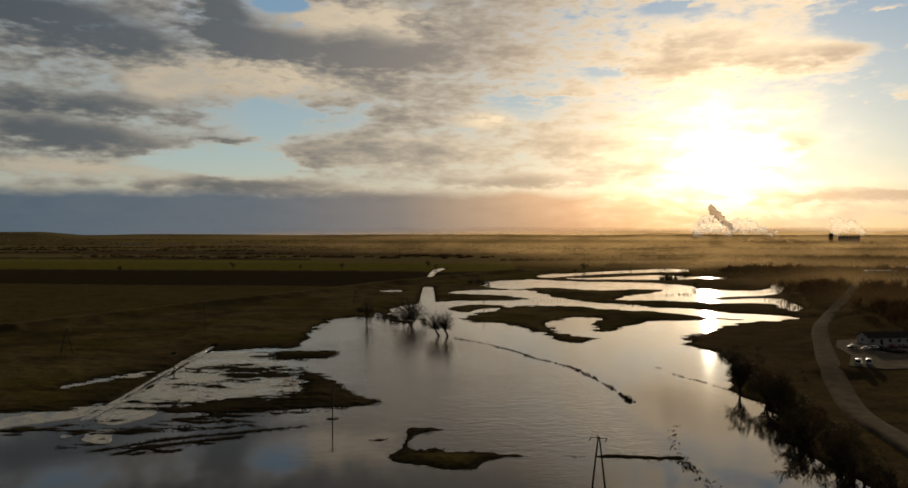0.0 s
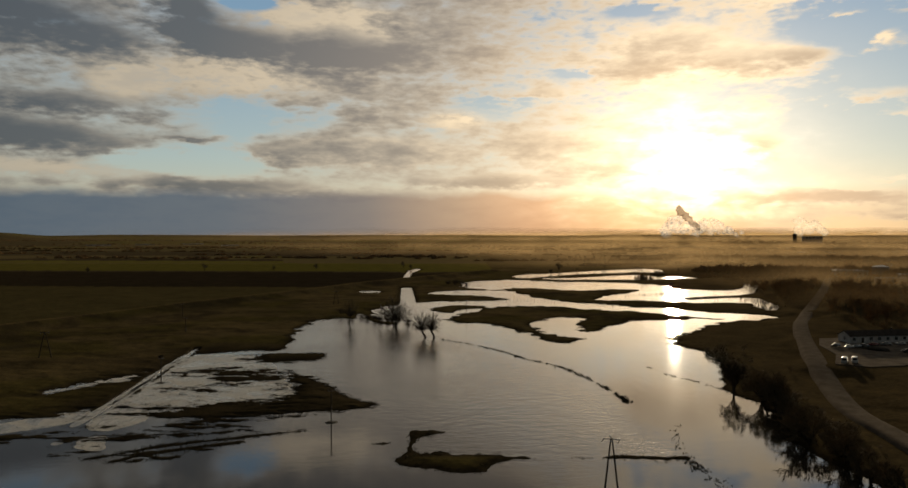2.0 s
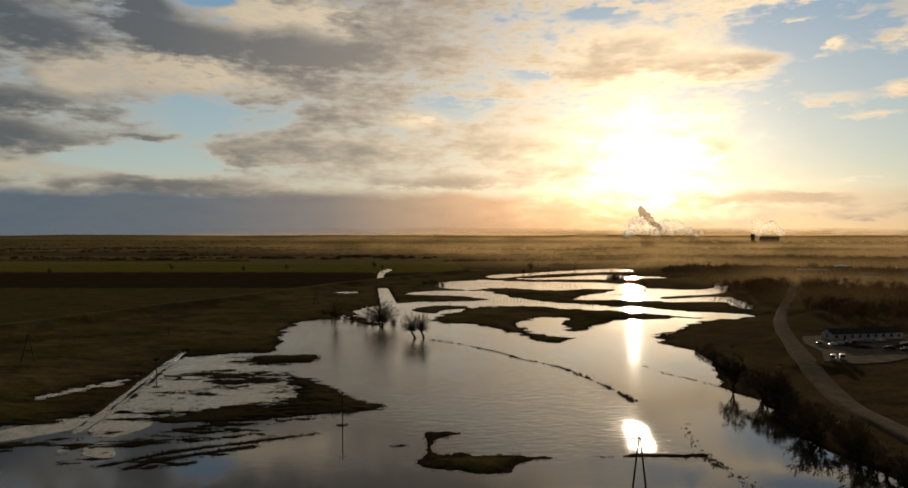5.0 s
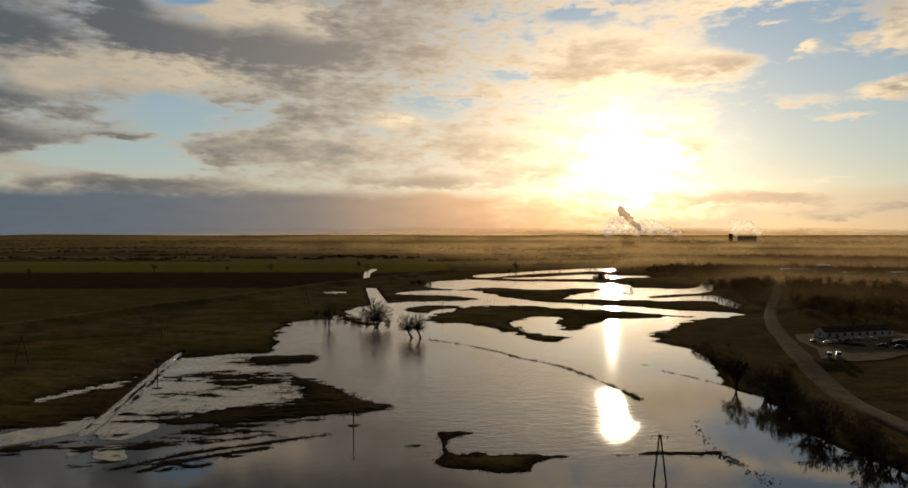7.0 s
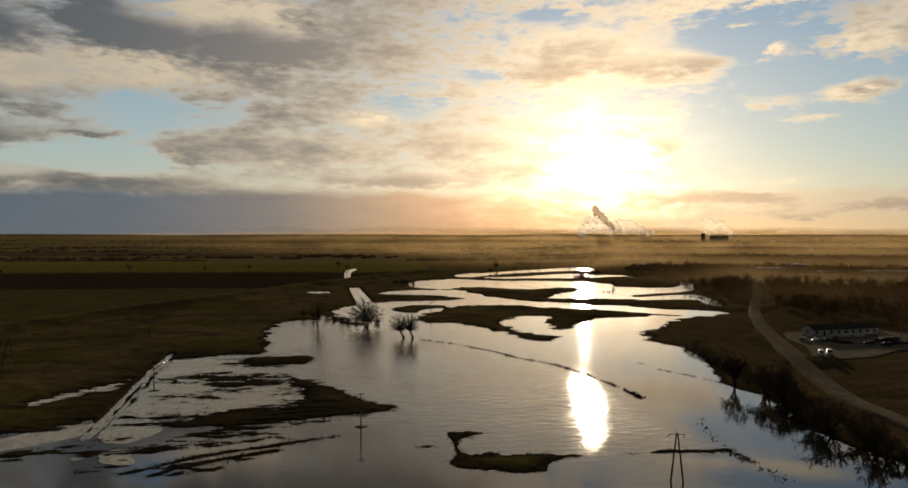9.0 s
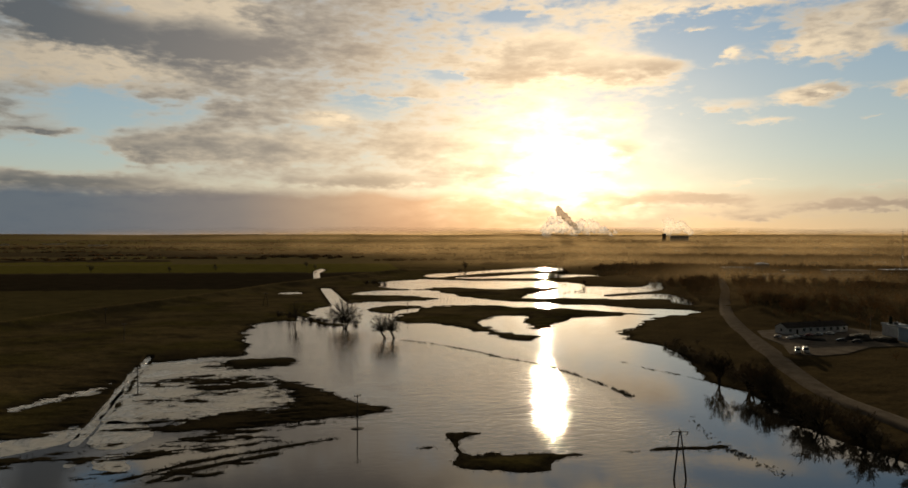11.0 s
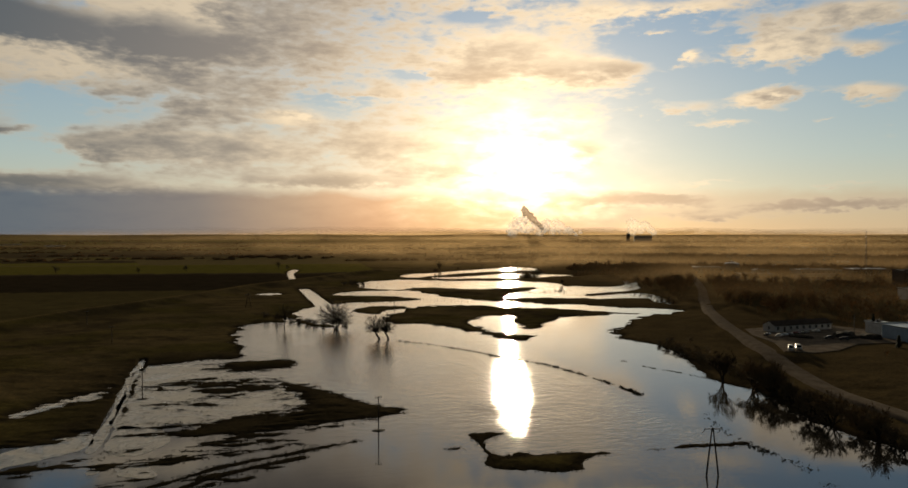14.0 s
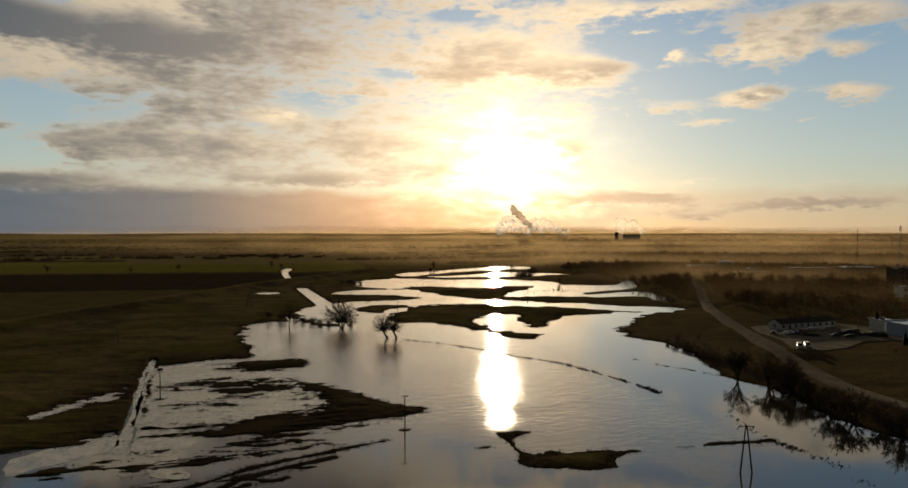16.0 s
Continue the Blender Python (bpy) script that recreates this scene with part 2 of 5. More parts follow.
def varied(name, a, b, scale, rough=0.85, spec=0.3, bump=0.3, dist=0.02, metal=0.0, fine=6.0):
    """A surface whose colour wanders between a and b at two scales, with a fine relief."""
    m, t, s = material(name, rough, metal, spec)
    p = object_of(t)
    broad, small = grain(t, p, scale, 4.0), grain(t, p, scale * fine, 5.0)
    col = mixed(t, (broad * 0.6 + small * 0.4).step(0.35, 0.65), a, b)
    t.links.new(col.socket, s.inputs["Base Color"])
    bumped(t, s, small, bump, dist)
    return m


def ground_material():
    m, t, s = material("meadow_and_soil", 0.8, 0.0, 0.0)
    p = place_of(t)
    # sheen on dry grass, tinted warm to stand in for haze over the far plain
    haze_sheen = t.nodes.new("ShaderNodeAttribute")
    haze_sheen.attribute_name = "haze_sheen"
    put(t, s.inputs["Sheen Weight"], Val(t, haze_sheen.outputs["Fac"]))
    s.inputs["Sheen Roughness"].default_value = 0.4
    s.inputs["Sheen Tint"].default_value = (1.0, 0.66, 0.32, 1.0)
    att = t.nodes.new("ShaderNodeAttribute")
    att.attribute_name = "soil"
    base = Val(t, att.outputs["Color"])
    tuft = grain(t, p, 0.9, 5.0, 0.65)
    patch = grain(t, p, 0.06, 5.0, 0.6, 0.5)
    col = mixed(t, 1.0, base, ramp(t, tuft * 0.6 + patch * 0.4, [(0.32, (0.55, 0.52, 0.45)), (0.5, (1.0, 1.0, 1.0)), (0.68, (1.5, 1.42, 1.2))]), "MULTIPLY")
    t.links.new(col.socket, s.inputs["Base Color"])
    bumped(t, s, tuft + patch * 0.5, 0.3, 0.10)
    return m


def water_material():
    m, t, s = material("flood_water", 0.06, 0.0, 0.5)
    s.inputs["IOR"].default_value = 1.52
    p = place_of(t)
    sep = t.nodes.new("ShaderNodeSeparateXYZ")
    t.links.new(p.socket, sep.inputs[0])
    X, Y = Val(t, sep.outputs[0]), Val(t, sep.outputs[1])
    drift = grain(t, p, 0.02, 3.0, 0.5, 0.6)
    # wind reaches the open lake; the shallows, the lee of the reed line and the lee of the near bar lie calm
    shallows = (X * 0.75 + Y * 0.55 + (drift - 0.5) * 90.0).step(60.0, 130.0, 0.05, 1.0)
    lane = (X + Y * 0.41 + (drift - 0.5) * 30.0).step(130.0, 158.0, 1.0, 0.36).min(X.step(38.0, 54.0, 1.0, 0.10)).max((Y - X * 0.1).step(380.0, 470.0, 0.0, 0.5))
    gap = ((X - 23.0).bell(9.0) + (X + 22.0).bell(9.0)).min(1.0) * 0.55
    bar = (Y + (drift - 0.5) * 12.0).step(150.0, 160.0, 0.0, 1.0).max(gap * Y.step(120.0, 150.0, 0.1, 0.9)).max(0.08)
    open_water = shallows * lane * bar * drift.step(0.30, 0.55, 0.6, 1.0)
    crest = xyz(t, X * 0.5 + Y * 0.05, Y - X * 0.10)
    ripple = grain(t, crest, 2.2, 2.0, 0.6) * 0.36 + grain(t, crest, 0.95, 2.0, 0.6, 0.3) * 0.80 + grain(t, crest, 0.40, 2.0, 0.5) * 0.8
    col = mixed(t, drift, (0.030, 0.026, 0.019), (0.055, 0.046, 0.032))
    t.links.new(col.socket, s.inputs["Base Color"])
    put(t, s.inputs["Roughness"], open_water * 0.045 + 0.025)
    n = t.nodes.new("ShaderNodeBump")
    put(t, n.inputs["Strength"], open_water * 0.43 + 0.012)
    n.inputs["Distance"].default_value = 0.25
    put(t, n.inputs["Height"], ripple)
    t.links.new(n.outputs[0], s.inputs["Normal"])
    return m


GROUND = ground_material()
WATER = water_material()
BARK = varied("bark", (0.035, 0.028, 0.020), (0.075, 0.060, 0.045), 3.0, 0.95, 0.1, 0.6, 0.03)
# lighter than the near twigs: haze over the woods put into their colour
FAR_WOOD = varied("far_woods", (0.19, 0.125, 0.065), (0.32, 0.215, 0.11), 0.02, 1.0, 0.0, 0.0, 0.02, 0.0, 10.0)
HEDGE_WOOD = varied("hedge_twigs", (0.045, 0.032, 0.017), (0.085, 0.058, 0.030), 0.05, 1.0, 0.0, 0.0)
BANK_TWIG = varied("bank_twigs", (0.13, 0.098, 0.058), (0.21, 0.16, 0.095), 4.0, 0.95, 0.1)
TWIG = varied("twigs", (0.045, 0.036, 0.025), (0.085, 0.066, 0.045), 4.0, 0.95, 0.1)
REED = varied("reed", (0.035, 0.030, 0.016), (0.085, 0.070, 0.038), 2.0, 0.95, 0.1)

# ---------------------------------------------------------------- terrain


def lattice(ix, iy, seed):
    h = (ix * 374761393 + iy * 668265263 + seed * 974634777) & 0x7FFFFFFF
    h = ((h ^ (h >> 13)) * 1274126177) & 0x7FFFFFFF
    return ((h ^ (h >> 16)) & 0xFFFF) / 65535.0


def value_noise(x, y, seed):
    ix, iy = np.floor(x).astype(np.int64), np.floor(y).astype(np.int64)
    fx, fy = x - ix, y - iy
    fx, fy = fx * fx * (3 - 2 * fx), fy * fy * (3 - 2 * fy)
    a, b = lattice(ix, iy, seed), lattice(ix + 1, iy, seed)
    c, d = lattice(ix, iy + 1, seed), lattice(ix + 1, iy + 1, seed)
    return (a + (b - a) * fx) * (1 - fy) + (c + (d - c) * fx) * fy


def fbm(x, y, size, octaves=4, seed=1, rough=0.5):
    """Fractal noise about 0, roughly -0.5 to 0.5, with lumps of that size in metres."""
    v, amp, tot, s = 0.0, 1.0, 0.0, 1.0 / size
    for k in range(octaves):
        v = v + amp * (value_noise(x * s + 17.3 * k, y * s - 9.1 * k, seed + k) - 0.5)
        tot += amp
        amp, s = amp * rough, s * 2.03
    return v / tot


def smooth(a, b, v):
    t = np.clip((v - a) / (b - a), 0, 1)
    return t * t * (3 - 2 * t)


def spline(points, closed=True, steps=6):
    """A smooth curve through the points (Catmull-Rom)."""
    p = np.array(points, float)
    n = len(p)
    out = []
    for i in range(n if closed else n - 1):
        if closed:
            a, b, c, d = p[i - 1], p[i], p[(i + 1) % n], p[(i + 2) % n]
        else:
            a, b, c, d = p[max(i - 1, 0)], p[i], p[i + 1], p[min(i + 2, n - 1)]
        for k in range(steps):
            t = k / steps
            out.append(0.5 * (2 * b + (c - a) * t + (2 * a - 5 * b + 4 * c - d) * t * t + (3 * b - a - 3 * c + d) * t ** 3))
    if not closed:
        out.append(p[-1])
    return np.array(out)


def line_distance(x, y, curve, closed, reach):
    """Distance to the curve (capped at reach) and, for a closed one, what lies inside."""
    x, y = np.atleast_1d(x), np.atleast_1d(y)
    d2, inside = np.full(x.shape, reach * reach), np.zeros(x.shape, bool)
    lo, hi = curve.min(0) - reach, curve.max(0) + reach
    k = np.nonzero((x > lo[0]) & (x < hi[0]) & (y > lo[1]) & (y < hi[1]))[0]
    qx, qy, best, ins = x[k], y[k], d2[k], inside[k]
    nxt = np.roll(curve, -1, 0) if closed else curve[1:]
    for (ax, ay), (bx, by) in zip(curve, nxt):
        ux, uy = bx - ax, by - ay
        t = np.clip(((qx - ax) * ux + (qy - ay) * uy) / (ux * ux + uy * uy + 1e-9), 0, 1)
        best = np.minimum(best, (qx - ax - t * ux) ** 2 + (qy - ay - t * uy) ** 2)
        if closed and ay != by:
            ins ^= ((ay > qy) != (by > qy)) & (qx < ux * (qy - ay) / uy + ax)
    d2[k], inside[k] = best, ins
    return np.sqrt(d2), inside


def shore(x, y, points, reach=60.0, steps=6):
    """Positive outside the outline, negative inside."""
    d, ins = line_distance(x, y, spline(points, True, steps), True, reach)
    return np.where(ins, -d, d)


# Plan of the flood: outlines of water and of land in the water, in metres
LAKE = [(-71, 413), (-58, 424), (-48, 423), (-46, 437), (-44, 462), (-25, 500), (-4, 531), (26, 528), (64, 527), (95, 510), (121, 494), (152, 466), (182, 444), (200, 422), (188, 408), (160, 397), (136, 376), (120, 351), (101, 322), (105, 303), (106, 282), (97, 252), (90, 230), (89, 220), (90, 209), (89, 198), (81, 175), (80, 158), (81, 138), (77, 123), (32, 85), (-39, 94), (-82, 115), (-117, 140), (-141, 187), (-121, 198), (-111, 201), (-104, 208), (-98, 206), (-100, 233), (-104, 296), (-94, 297), (-83, 310), (-70, 312), (-70, 340), (-74, 375)]
ISTHMUS = [(-52, 470), (-47, 478), (-39, 453), (-34, 431), (-30, 408), (-25, 398), (-31, 398), (-37, 406), (-44, 424), (-50, 448)]
CHANNEL_ISLE = [(-1, 477), (7, 490), (18, 493), (34, 488), (25, 474), (17, 463), (8, 450), (1, 456)]
TONGUE = [(133, 607), (155, 621), (180, 623), (155, 598), (131, 571), (127, 582)]
MEANDER = [(182, 602), (209, 624), (227, 621), (242, 612), (261, 615), (287, 650), (312, 704), (326, 722), (310, 674), (278, 607), (254, 574), (229, 560), (206, 552), (189, 543), (186, 567)]
MEANDER_LOW = [(180, 522), (206, 533), (231, 541), (245, 534), (236, 497), (231, 474), (216, 454), (216, 473), (222, 499), (205, 506), (185, 505)]
CHANNEL_END = [(138, 464), (150, 450), (160, 434), (171, 423), (187, 411), (182, 403), (165, 410), (152, 423), (139, 440)]
MEANDER_TOP = [(206, 820), (239, 836), (259, 812), (285, 798), (302, 785), (295, 767), (270, 776), (239, 758), (206, 755), (166, 761), (137, 757), (120, 786), (159, 789)]
ISLE = [(7, 422), (19, 451), (36, 477), (62, 489), (94, 473), (123, 452), (141, 429), (165, 408), (133, 409), (106, 393), (87, 373), (73, 352), (62, 325), (53, 328), (44, 350), (35, 382), (23, 398), (11, 400)]
POND = [(50, 390), (61, 409), (74, 419), (90, 422), (84, 405), (76, 390), (72, 372), (71, 358), (76, 342), (70, 333), (62, 342), (56, 352), (51, 370)]
UPPER = [(24, 671), (38, 725), (85, 745), (130, 722), (188, 700), (215, 662), (205, 620), (188, 600), (190, 560), (186, 540), (180, 515), (153, 525), (126, 534), (143, 585), (119, 618), (90, 642), (52, 633)]
UPPER_ISLE = [(113, 512), (135, 528), (155, 520), (180, 504), (198, 476), (203, 445), (179, 438), (152, 466), (130, 485)]
STRIP = [(-6, 592), (25, 617), (64, 606), (66, 561), (79, 535), (88, 524), (65, 532), (52, 558), (22, 577)]
TOP_RUN = [(94, 819), (116, 856), (147, 873), (193, 912), (254, 955), (290, 978), (309, 946), (289, 897), (261, 901), (225, 883), (179, 857), (137, 822), (104, 789)]
DITCH = [(-28, 657), (-19, 655), (-13, 499), (-24, 481)]
DITCH_FAR = [(-31, 788), (-28, 941), (-17, 1000), (-11, 984), (-22, 900), (-24, 798)]
PUDDLE = [(-66, 617), (-44, 620), (-41, 602), (-57, 593)]
ISLET = [(-20, 172), (-18, 173), (-16, 173), (-16, 171), (-18, 171), (-20, 171)]
LEFT_BAR = [(-116, 181), (-107, 184), (-99, 185), (-95, 182), (-100, 181), (-107, 178)]
LEFT_STRIP = [(-127, 229), (-120, 234), (-114, 241), (-107, 249), (-106, 262), (-111, 261), (-118, 252), (-124, 243)]
NEAR_ISLE = [(-12, 182), (-7, 183), (-2, 181), (-6, 178), (-9, 175), (-11, 168), (-8, 164), (0, 164), (9, 162), (18, 159), (12, 158), (6, 155), (5, 150), (-2, 151), (-9, 155), (-14, 156), (-14, 162), (-12, 169)]
NEAR_BAR = [(26, 159.6), (34, 160.6), (42, 160.2), (50, 158.6), (49, 156.4), (38, 157), (30, 157.8), (25, 159)]
SPIT_SMALL = [(-73, 299), (-60, 301), (-50, 296), (-54, 285), (-65, 283), (-74, 288)]
ROAD_LINE = [(448, 787), (303, 548), (244, 457), (195, 378), (169, 330), (141, 270), (122, 226), (110, 194), (105, 167), (100, 140)]
LEVEE = [(-222, 359), (-195, 418), (-167, 478), (-114, 574), (-66, 675), (16, 803), (80, 900)]
REED_LINE = [(0, 338), (14, 321), (26, 300), (32, 284), (42, 268), (48, 245), (51, 223), (52, 210)]
ICE_FIELD = [(-104, 290), (-95, 299), (-79, 296), (-67, 279), (-60, 255), (-53, 239), (-50, 226), (-58, 217), (-66, 205), (-76, 206), (-83, 213), (-89, 210), (-96, 212), (-99, 222), (-100, 245)]
ICE_SOUTH = [(-96, 212), (-87, 207), (-82, 197), (-85, 190), (-89, 185), (-95, 190), (-97, 200)]
ICE_WEST = [(-121, 192), (-116, 197), (-110, 203), (-104, 207), (-101, 204), (-101, 194), (-106, 189), (-113, 185), (-118, 180)]
ICE_STRIP = [(-129, 228), (-123, 237), (-116, 245), (-108, 255), (-105, 252), (-114, 242), (-121, 234)]
ICE_FLOE = [(-92, 179), (-89, 181), (-85, 179), (-82, 170), (-85, 169), (-90, 172)]
ICE_DITCH = [(-106, 319), (-104, 301), (-104, 279), (-102, 253), (-100, 234), (-99, 218), (-98, 206), (-98, 192), (-100, 192), (-101, 208), (-101, 223), (-102, 238), (-104, 253), (-106, 280), (-106, 304)]
ICE_FLOE_SMALL = [(-96, 176), (-95, 178), (-94, 176), (-95, 174)]
DITCH_TRACK = [(-109, 358), (-107, 328), (-105, 306), (-104, 276), (-102, 249), (-101, 234), (-100, 218), (-100, 206), (-100, 193)]
RUT_A = [(-83, 163), (-78, 166), (-70, 172), (-60, 176), (-52, 179), (-47, 181), (-40, 183)]
RUT_B = [(-76, 161), (-72, 165), (-63, 170), (-53, 174)]
SPIT = [(-57, 264), (-46, 248), (-38, 234), (-33, 223), (-27, 215), (-23, 211), (-27, 205), (-38, 203), (-49, 200), (-59, 195), (-67, 198), (-58, 209), (-52, 218), (-50, 230), (-52, 245)]
FLOODED = [(-101, 297), (-90, 306), (-71, 296), (-64, 280), (-57, 258), (-47, 229), (-31, 206), (-39, 197), (-51, 191), (-41, 182), (-45, 172), (-54, 164), (-63, 158), (-88, 156), (-99, 168), (-100, 188), (-99, 206), (-101, 245), (-103, 281)]
FIELD_PATCHES = [(-77, 255, 13, 9, 11), (-86, 235, 8, 6, 7), (-89, 281, 15, 10, -9), (-69, 223, 15, 8, -9), (-78, 201, 16, 4, 10), (-62, 204, 19, 7, 12), (-43, 210, 19, 8, 10), (-62, 291, 13, 8, 12), (-63, 182, 9, 2, 9), (-62, 160, 5, 2, 7), (-97, 223, 6, 13, -8), (-88, 191, 9, 7, -7), (-82, 174, 11, 4, -6), (-41, 184, 10, 8, -6), (-77, 181, 8, 2, 4), (-71, 160, 6, 2, 5)]

YARD_OUTLINE = [(138, 250), (147, 244), (160, 246), (182, 258), (200, 256), (226, 262), (222, 292), (214, 318), (166, 310), (156, 292), (150, 270)]

WATERS = (LAKE, UPPER, STRIP, PUDDLE, LEFT_STRIP)
ISLES = (ISTHMUS, CHANNEL_ISLE, ISLE, UPPER_ISLE, TONGUE, NEAR_ISLE, NEAR_BAR, LEFT_BAR, ISLET, SPIT, SPIT_SMALL)


def lay_of_land(x, y):
    """Height of the ground, and how far inland it lies, for arrays of places."""
    r = np.hypot(x + 35, y)
    d = np.full(x.shape, 60.0)
    for w in WATERS:
        d = np.minimum(d, shore(x, y, w))
    for i in ISLES:
        d = np.maximum(d, -shore(x, y, i))
    d = np.minimum(d, shore(x, y, POND))
    far = np.clip(r / 300.0, 0.35, 3.0)
    d = d + fbm(x, y, 22, 4, 3) * 9.0 * np.minimum(far, 1.6) * smooth(100, 260, r) + fbm(x, y, 5, 3, 11) * 4.5 + fbm(x * 0.5, y, 7, 4, 17, 0.65) * 11.0 * smooth(260, 420, r) + fbm(x * 0.4, y, 4, 3, 18, 0.7) * 8.0 * smooth(330, 380, r) * smooth(560, 480, r)
    d = d + fbm(x * 0.7, y, 60, 4, 13) * 34 * smooth(430, 620, r) * smooth(1500, 1000, r)
    for w in (DITCH, DITCH_FAR):
        d = np.minimum(d, shore(x, y, w, 60.0, 1) + fbm(x, y, 8, 2, 15) * 0.8)
    for w in (MEANDER, MEANDER_LOW, MEANDER_TOP, TOP_RUN, CHANNEL_END):
        d = np.minimum(d, shore(x, y, w, 60.0, 3) + fbm(x * 0.6, y, 12, 4, 19, 0.6) * 7.0)
    # half-drowned field: grass and water in patches
    f = shore(x, y, FLOODED)
    lump = fbm(x * 0.5, y, 11, 4, 21, 0.6) * 34 + FIELD_BIAS(x, y) * 0.85 + fbm(x * 0.4, y, 2.4, 3, 25, 0.7) * 24 + fbm(x * 0.2, y, 1.9, 3, 27, 0.75) * 20 - 2.0
    k = smooth(6, -6, f)
    d = d + fbm(x * 0.22, y, 2.2, 3, 28, 0.7) * 8.0 * smooth(330, 300, r) * smooth(-20, -60, x)
    d = d * (1 - k) + np.clip(lump * 0.4, -4, 4) * k * 1.0
    for i in (SPIT, SPIT_SMALL):
        d = np.maximum(d, -shore(x, y, i) + fbm(x, y, 9, 3, 31) * 3 + fbm(x * 0.3, y, 2.2, 3, 26, 0.7) * 15 - 1.0)
    # a straight ditch with a raised edge, and old wheel ruts under the flood
    t, _ = line_distance(x, y, spline(DITCH_TRACK, False), False, 30.0)
    t = t + fbm(x, y, 6, 3, 35) * 1.6
    d = np.where(t < 3.6, np.maximum(d, 0.35 - np.abs(t - 2.3) * 1.3 + fbm(x, y, 7, 3, 36) * 5), d)
    d = np.where((t < 1.7) & (y < 316), np.minimum(d, (t - 1.25) * 2 + smooth(270, 330, y) * fbm(x, y, 9, 2, 37) * 9), d)
    for line in (RUT_A, RUT_B):
        t, _ = line_distance(x, y, spline(line, False), False, 30.0)
        d = np.maximum(d, 0.9 - t + fbm(x, y, 7, 3, 38) * 3.2)
    z = np.where(d > 0, 0.55 * np.tanh(d / 7.0), 0.7 * np.tanh(d / 3.0))
    inland = smooth(8, 50, d)
    z = z + inland * (0.6 + fbm(x, y, 60, 3, 41) * smooth(1300, 500, r)) + smooth(0, 6, d) * fbm(x, y, 4, 2, 43) * 0.25
    lev, _ = line_distance(x, y, spline(LEVEE, False), False, 60.0)
    z = z + 3.2 * np.exp(-(lev / 9.0) ** 2)
    # firm ground east of the river, and the far rim of the plain
    east = smooth(0, 40, x - 0.28 * y - 50) * smooth(5, 40, d)
    z = z + east * 2.5
    z = z + smooth(2600, 4850, r) * (33 + fbm(x, y, 900, 3, 51) * 16)
    yard = smooth(16, 2, shore(x, y, YARD_OUTLINE))
    z = z * (1 - yard) + 3.1 * yard
    az = np.degrees(np.arctan2(x + 35, y))
    z = z + smooth(-26.5, -30, az) * smooth(3600, 4500, r) * 22
    return z, d, lev


def FIELD_BIAS(x, y):
    b = np.full(x.shape, -3.0)
    for cx, cy, sx, sy, w in FIELD_PATCHES:
        b = b + w * np.exp(-((x - cx) / sx) ** 2 - ((y - cy) / sy) ** 2)
    return b


def height(x, y):
    return float(lay_of_land(np.array([float(x)]), np.array([float(y)]))[0][0])


def soil_colour(x, y, d, lev):
    r = np.hypot(x + 35, y)
    meadow, dry = np.array((0.082, 0.067, 0.033)), np.array((0.125, 0.092, 0.045))
    green, plough = np.array((0.098, 0.090, 0.022)), np.array((0.034, 0.027, 0.018))
    wood, mud = np.array((0.085, 0.064, 0.034)), np.array((0.036, 0.029, 0.018))
    n = np.clip(fbm(x, y, 70, 4, 61) + 0.5, 0, 1)[:, None]
    col = meadow * (1 - n) + dry * n
    n = smooth(-0.05, 0.16, fbm(x, y, 38, 4, 63))[:, None] * 0.55
    col = col * (1 - n) + green * 0.55 * n
    n = smooth(0.02, 0.20, fbm(x * 0.45, y, 9, 4, 67, 0.65))[:, None] * 0.45
    col = col * (1 - n) + plough * 0.9 * n
    n = smooth(0.02, 0.22, fbm(x, y, 24, 5, 65, 0.6))[:, None] * 0.7
    col = col * (1 - n) + plough * 1.2 * n
    # strips of farmland beyond the levee
    west = x < np.interp(y, [p[1] for p in LEVEE] + [5000], [p[0] for p in LEVEE] + [300])
    q = y + 0.10 * x
    strip = np.floor(q / np.where(r > 1500, 190, 95) + fbm(x, y, 900, 2, 71) * 0.6).astype(np.int64)
    plot = np.floor((x + 0.2 * y) / 420).astype(np.int64)
    pick = lattice(strip, plot // 2, 5)[:, None]
    farm = np.where(pick < 0.40, plough * 1.2, np.where(pick < 0.75, green, meadow * 1.2))
    farm = farm * 1.5
    # field strips fade to one tan with distance, haze put into soil colour
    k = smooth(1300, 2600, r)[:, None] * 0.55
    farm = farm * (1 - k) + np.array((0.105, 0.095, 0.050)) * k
    farm = np.where((q < 640)[:, None], meadow * 0.85 + green * 0.10, farm)
    farm = np.where(((q > 640) & (q < 880))[:, None], plough, farm)
    farm = np.where(((q > 905) & (q < 1120))[:, None], green * 1.25, farm)
    k = (smooth(12, 22, lev) * west)[:, None]
    col = col * (1 - k) + farm * k
    k = (smooth(3.2, 1.0, lev) * 0.5)[:, None]
    col = col * (1 - k) + dry * 1.4 * k
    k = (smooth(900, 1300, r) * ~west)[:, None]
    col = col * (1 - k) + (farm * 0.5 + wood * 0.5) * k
    k = (smooth(0, 25, x - 0.24 * y - 20) * smooth(1700, 900, r))[:, None]
    col = col * (1 - k) + wood * k
    k = smooth(30, -5, shore(x, y, FLOODED))[:, None] * 0.9
    col = col * (1 - k) + mud * k
    k = smooth(6, 0.2, d)[:, None]
    return col * (1 - k) + mud * k


